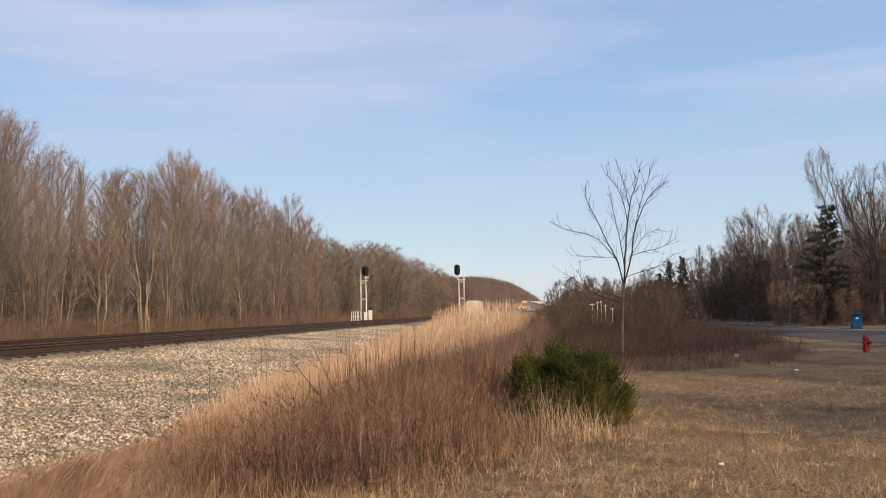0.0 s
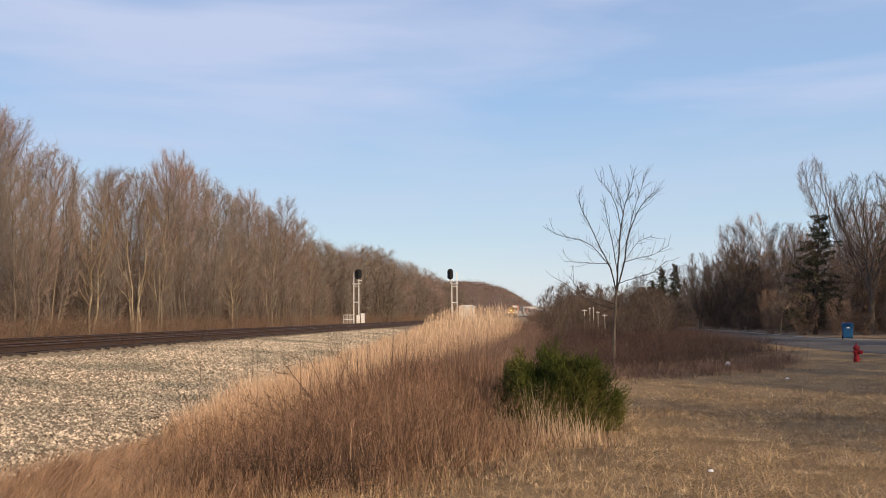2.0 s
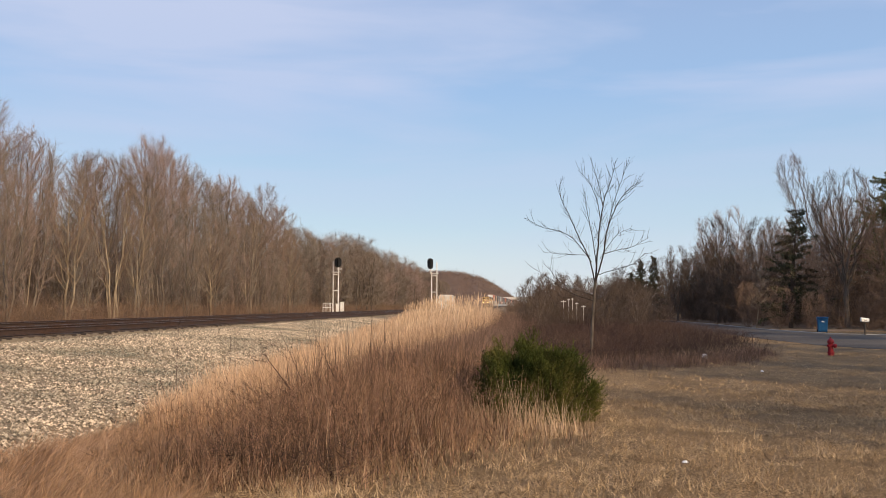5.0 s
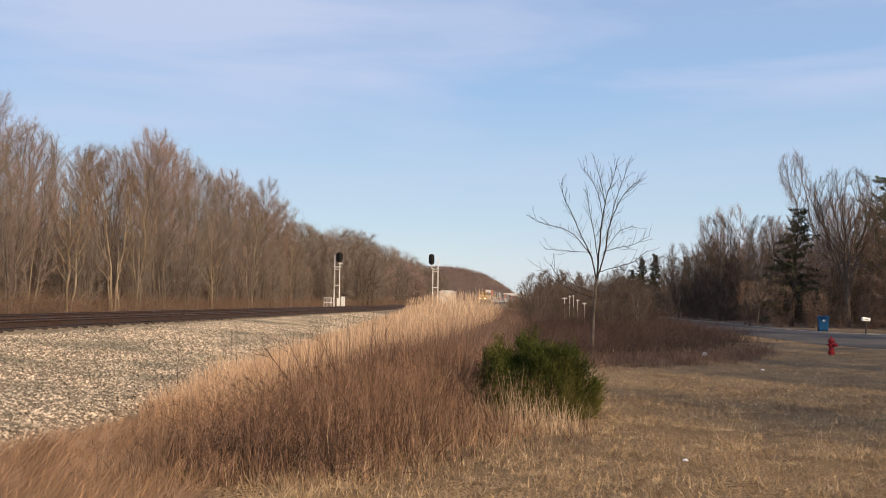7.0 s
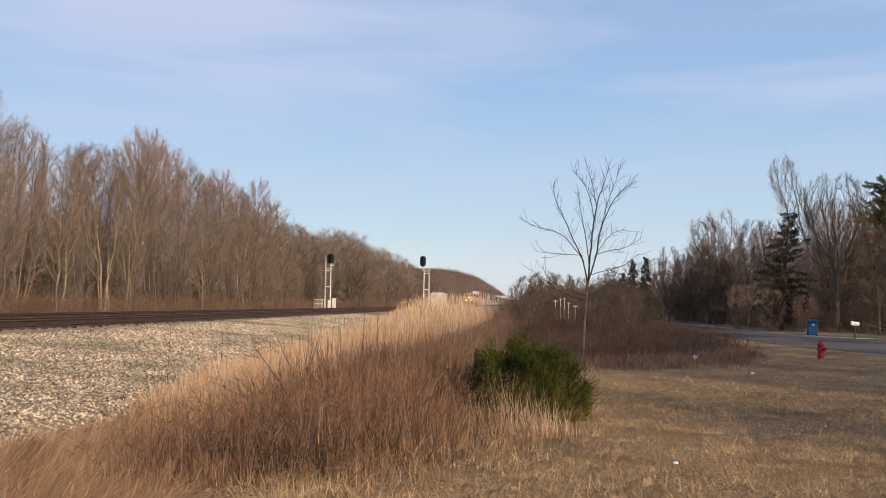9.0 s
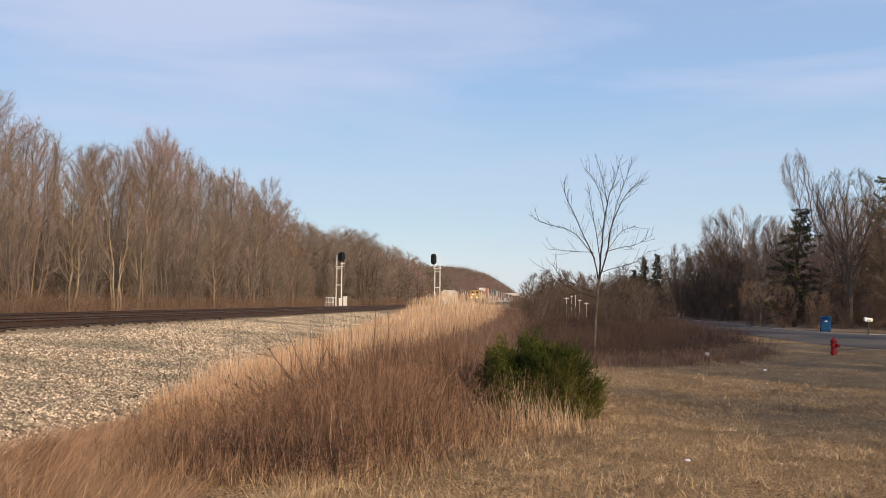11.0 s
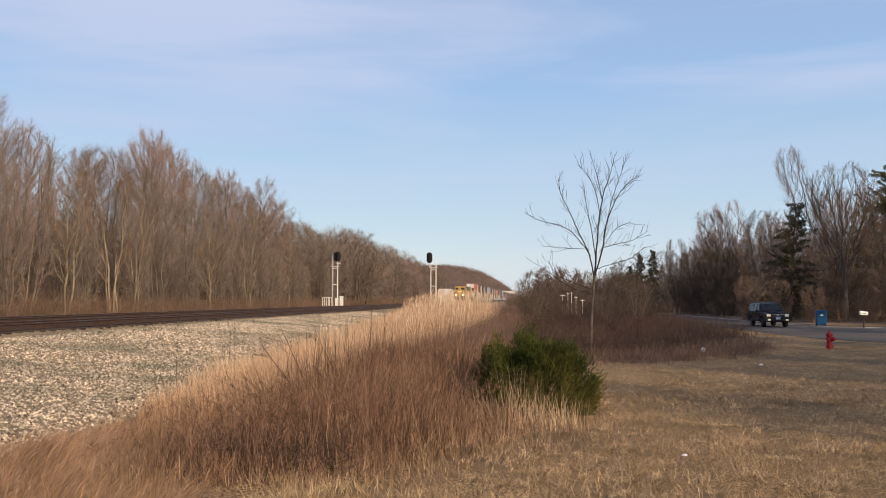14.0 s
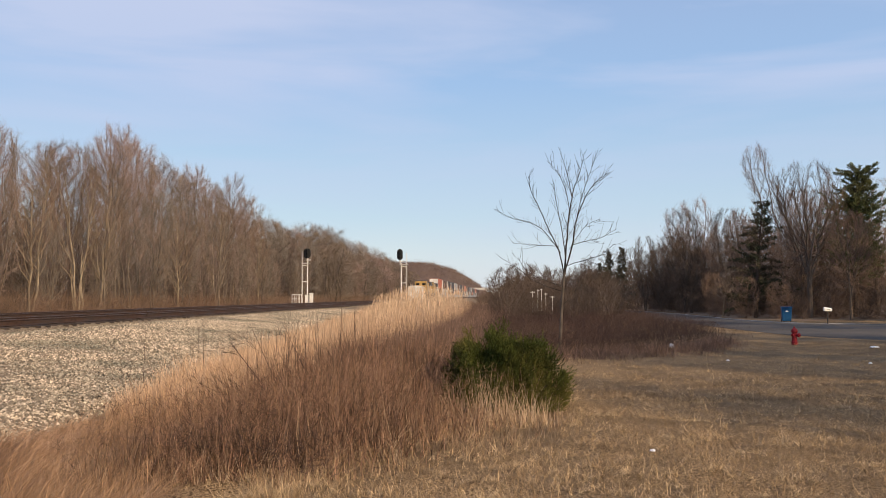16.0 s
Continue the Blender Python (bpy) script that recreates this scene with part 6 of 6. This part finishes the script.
# ---- brambles, bush, sapling ----
def bramble_zone(rng, n):
    y = 27.8 + 45 * rng.uniform(0, 1, n) ** 1.2 - rng.exponential(1.2, n)
    x0 = np.interp(y, [27, 32, 45, 72], [-1.2, -1.3, -0.8, -0.5])
    x1 = np.interp(y, [27, 30, 33, 40, 48, 72], [1.8, 4.5, 6.8, 9.6, 11.6, 12.0]) + 0.6 * np.sin(y * 1.7) + rng.exponential(0.5, n) - 0.6
    x = x0 + (x1 - x0) * rng.uniform(0, 1, n)
    k = np.interp(y, [24, 27, 32, 45, 72], [0.25, 0.5, 0.8, 1.0, 1.2]) * (0.7 + 0.4 * np.sin(x * 1.3 + np.sin(y)) * np.sin(y * 0.7)) * rng.uniform(0.5, 1.25, n) * np.interp(x1 - x, [0, 2.5], [0.6, 1.0])
    return np.stack([x, y, ground_z(x, y), k], -1)


sticks("brambles", 20000, bramble_zone, (0.6, 1.55), (0.004, 0.010), 2.2, M["bramble"], "dense purple-brown bare bramble thicket", "brambles", 81, bend=0.25)
sticks("brambles", 16000, lambda r, n: bramble_zone(r, n) + np.array([0, 0, 0.45, 0]), (0.3, 0.9), (0.003, 0.006), 0.8, M["bramble"], "fine purple-brown bramble twigs", "brambles", 82, bend=0.4)


def fringe(rng, n):
    """Thin reddish grass and seedlings where the lawn runs into the brambles."""
    x = rng.uniform(0.2, 9.5, n)
    y = np.interp(x, [0, 2, 4.5, 6.8, 9.6], [25.6, 26.6, 28.6, 31.0, 37.0]) + rng.normal(0, 1.3, n)
    return np.stack([x, y, ground_z(x, y), rng.uniform(0.4, 1.0, n)], -1)


blades("fringe_grass", 11000, fringe, (0.15, 0.65), (0.002, 0.005), 0.3, M["weedbrown"], "reddish-brown dead grass at the brambles' edge", "grass", 83, curl=0.4)


def build_juniper(x, y):
    rng = np.random.default_rng(91)
    o = empty("juniper_bush", pose(x, y, float(ground_z(x, y)) - 0.04) @ Matrix.Diagonal((1.06, 1.06, 1.13, 1)), "dense rounded green juniper bush in dry weeds", "bush")
    TV, TF = [], []
    # feathery sprigs over a dome of two lobes, on many stems
    n, per, leaf = 620, 26, 9
    az = rng.uniform(0, 2 * math.pi, n)
    el = np.arcsin(rng.uniform(-0.02, 1.0, n))
    lump = 0.88 + 0.12 * np.sin(3 * az + 1.0) * np.cos(2.2 * el) + 0.11 * np.sin(6 * az + 5 * el)
    f = lump * rng.uniform(0.3, 1.0, n) ** 0.4
    C = np.stack([0.05 + 0.84 * f * np.cos(el) ** 0.75 * np.cos(az), 0.70 * f * np.cos(el) ** 0.75 * np.sin(az), 0.06 + 1.04 * f * np.abs(np.sin(el)) ** 0.85], -1)
    C[:, 2] *= 1 - 0.13 * np.exp(-((C[:, 0] - 0.22) / 0.10) ** 2) + 0.05 * np.sin(C[:, 0] * 9 + 1)
    for c in C[::3]:
        st = np.array((c[0] * 0.2, c[1] * 0.2, 0.0))
        tube(TV, TF, [st, st * 0.4 + c * 0.6 + np.array((0, 0, -0.05)), c], [0.014, 0.008, 0.003], 3)
    S = np.repeat(C, per, axis=0) + rng.normal(0, 0.046, (n * per, 3))
    S[:, 2] = np.maximum(S[:, 2], 0.03)
    out = S - np.array((0.05, 0, 0.30))
    out /= np.linalg.norm(out, axis=1)[:, None]
    ax = out * 0.8 + rng.normal(0, 0.42, S.shape) + np.array((0, 0, 0.55))
    ax /= np.linalg.norm(ax, axis=1)[:, None]
    L = rng.uniform(0.05, 0.13, len(S))
    P, A = np.repeat(S, leaf, axis=0), np.repeat(ax, leaf, axis=0)
    P = P + A * (np.tile(np.linspace(0, 0.9, leaf), len(S)) * np.repeat(L, leaf))[:, None]
    w = A + rng.normal(0, 0.42, P.shape)
    w *= (rng.uniform(0.022, 0.048, len(P)) / np.linalg.norm(w, axis=1))[:, None]
    q = np.cross(w, rng.normal(0, 1, P.shape))
    q *= (0.0048 / np.linalg.norm(q, axis=1))[:, None]
    CV = np.stack([P - q, P + q, P + w], 1).reshape(-1, 3)
    CF = np.arange(len(CV)).reshape(-1, 3).tolist()
    a = new("woody_base", mesh("woody_base", TV, TF, M["sapbark"]))
    c = new("foliage", mesh("foliage", CV, CF, M["juniper"]))
    a.parent = c.parent = o


build_juniper(-0.05, 12.65)


def bent(pts, n=8):
    """A smooth line through a few (sideways, height, depth) points, as positions."""
    q = smooth_line([(p[0], p[2], p[1]) for p in pts], n)
    return [np.array(v, float) for v in q]


def build_sapling(x, y):
    """Slender young tree: straight trunk, rising leaders from a fork at two and a half metres, long curved lower arms."""
    rng = np.random.default_rng(95)
    o = empty("sapling", pose(x, y, float(ground_z(x, y))) @ Matrix.Scale(1.08, 4), "slender bare young tree standing in the brambles", "tree")
    TV, TF, CV, CF = [], [], [], []
    trunk = bent([(-0.02, -0.1, 0), (0.02, 0.7, 0), (0.06, 1.5, 0.02), (0.14, 2.5, 0)], 4)
    tube(TV, TF, trunk, list(np.linspace(0.054, 0.038, len(trunk))), 8)
    # sideways, height, depth of each limb's course; its radius at the root; side twigs
    limbs = [
        ([(0.14, 2.45, 0), (0.24, 3.5, 0.1), (0.32, 4.3, 0.2), (0.48, 5.1, 0.2), (0.66, 5.6, 0.25), (0.82, 6.25, 0.3)], 0.030, 15),
        ([(0.16, 2.5, 0), (0.38, 3.3, -0.2), (0.50, 4.1, -0.3), (0.85, 4.9, -0.4), (1.18, 5.3, -0.45), (1.36, 5.4, -0.45)], 0.027, 15),
        ([(0.13, 2.45, 0), (-0.02, 3.2, 0.2), (-0.36, 3.95, 0.4), (-0.62, 4.6, 0.5), (-0.86, 5.1, 0.55), (-0.92, 5.55, 0.6)], 0.024, 12),
        ([(0.18, 2.9, 0), (0.05, 3.8, -0.3), (-0.12, 4.6, -0.5), (-0.20, 5.2, -0.6)], 0.017, 9),
        ([(0.34, 4.4, 0.2), (0.22, 5.0, 0.1), (-0.05, 5.6, 0.0), (-0.30, 5.9, 0.0)], 0.013, 8),
        ([(0.42, 4.8, 0.2), (0.30, 5.5, 0.4), (0.12, 6.2, 0.5)], 0.011, 6),
        ([(0.52, 4.2, -0.3), (0.72, 4.9, -0.1), (0.98, 5.6, 0.1), (1.15, 6.15, 0.1)], 0.012, 7),
        ([(0.04, 3.1, 0.2), (-0.45, 3.75, 0.1), (-0.95, 4.05, 0.0), (-1.45, 4.15, -0.1), (-1.98, 4.45, -0.1)], 0.015, 7),
        ([(0.0, 3.3, 0.2), (-0.5, 3.35, 0.5), (-1.0, 3.4, 0.8), (-1.42, 3.45, 1.0)], 0.010, 4),
        ([(0.11, 2.05, 0), (-0.5, 2.25, -0.3), (-1.0, 2.5, -0.5), (-1.30, 2.95, -0.6)], 0.015, 5),
        ([(0.05, 1.9, 0), (-0.7, 2.2, 0.4), (-1.3, 2.65, 0.6), (-1.68, 2.9, 0.7)], 0.013, 4),
        ([(0.34, 3.3, -0.2), (0.8, 3.45, 0.1), (1.25, 3.55, 0.3), (1.80, 3.85, 0.4)], 0.013, 6),
        ([(0.22, 2.7, 0), (0.75, 2.85, -0.4), (1.2, 3.0, -0.7), (1.55, 3.3, -0.8)], 0.012, 5),
        ([(0.3, 3.2, 0.1), (0.8, 3.9, 0.5), (1.1, 4.1, 0.8), (1.35, 4.2, 0.9)], 0.010, 5),
        ([(0.09, 1.5, 0), (0.4, 1.75, 0.3), (0.6, 2.1, 0.4)], 0.008, 2),
    ]
    for course, r, n in limbs:
        pts = [q + rng.normal(0, 0.005, 3) for q in bent(course, 5)]
        LV, LF = [], []
        tube(LV, LF, pts, list(np.linspace(r, 0.0045, len(pts))), 5)
        new("limb", mesh("limb", LV, LF, M["sapbark"])).parent = o
        n = int(n * 2.0)
        for i in range(n):
            f = min(0.97, 0.18 + 0.80 * (i + rng.uniform(0, 1)) / n)
            c, d = along(pts, f)
            w = side_way(rng, d, radians(rng.uniform(30, 52)))
            w[1] *= 0.7
            ln = rng.uniform(0.25, 0.75) * (1.15 - 0.5 * f)
            bp, br, _ = limb(rng, c, w, ln, 0.0058, 0.0025, 5, 0.02, 0.12)
            tube(CV, CF, bp, br, 4)
            if rng.uniform() < 0.5:
                cc, dd = along(bp, rng.uniform(0.35, 0.8))
                tp, tr_, _ = limb(rng, cc, side_way(rng, dd, radians(40)), rng.uniform(0.12, 0.3), 0.004, 0.0025, 3, 0.02, 0.12)
                tube(CV, CF, tp, tr_, 3)
    a = new("trunk", mesh("trunk", TV, TF, M["saptrunk"]))
    c = new("crown", mesh("crown", CV, CF, M["sapbark"]))
    a.parent = c.parent = o


build_sapling(1.92, 29.0)


# ---- things that move ----
TRAIN_SPEED = 13.9
SUV_ROWS = [(0.0, -4.0, 266.0), (4.0, -1.0, 208.0), (8.0, 7.0, 151.0), (10.0, 11.2, 124.0), (11.0, 13.9, 111.0), (12.0, 15.5, 97.0), (12.5, 16.0, 88.5), (13.0, 16.1, 79.2), (13.5, 16.1, 70.3), (14.0, 16.3, 62.2), (14.5, 16.6, 55.0), (15.0, 17.0, 48.4), (15.5, 17.9, 42.8), (16.0, 18.9, 36.5)]


def motions():
    for o, y0 in train_cars:
        walk(o, [(t, pose(TRAIN_X, y0 - TRAIN_SPEED * t, RAIL_TOP)) for t in (0.0, 16.0)])
    rows = []
    pts = SUV_ROWS
    for i, (t, x, y) in enumerate(pts):
        a, b = pts[max(i - 1, 0)], pts[min(i + 1, len(pts) - 1)]
        head = math.degrees(math.atan2(b[1] - a[1], -(b[2] - a[2])))
        rows.append((t, pose(x, y, ROAD_Z + 0.02, 0, 0, head)))
    walk(suv, rows)
    # the wheels roll with the way travelled
    ts = np.arange(0, 16.0001, 1 / 30)
    ys = np.interp(ts, [p[0] for p in pts], [p[2] for p in pts])
    turn = np.degrees((ys[0] - ys) / 0.36)
    for w, s, cy in WHEELS:
        walk(w, [(float(t), pose(s * 0.76, cy, 0.36, float(a), 0, 0)) for t, a in zip(ts, turn)])


motions()
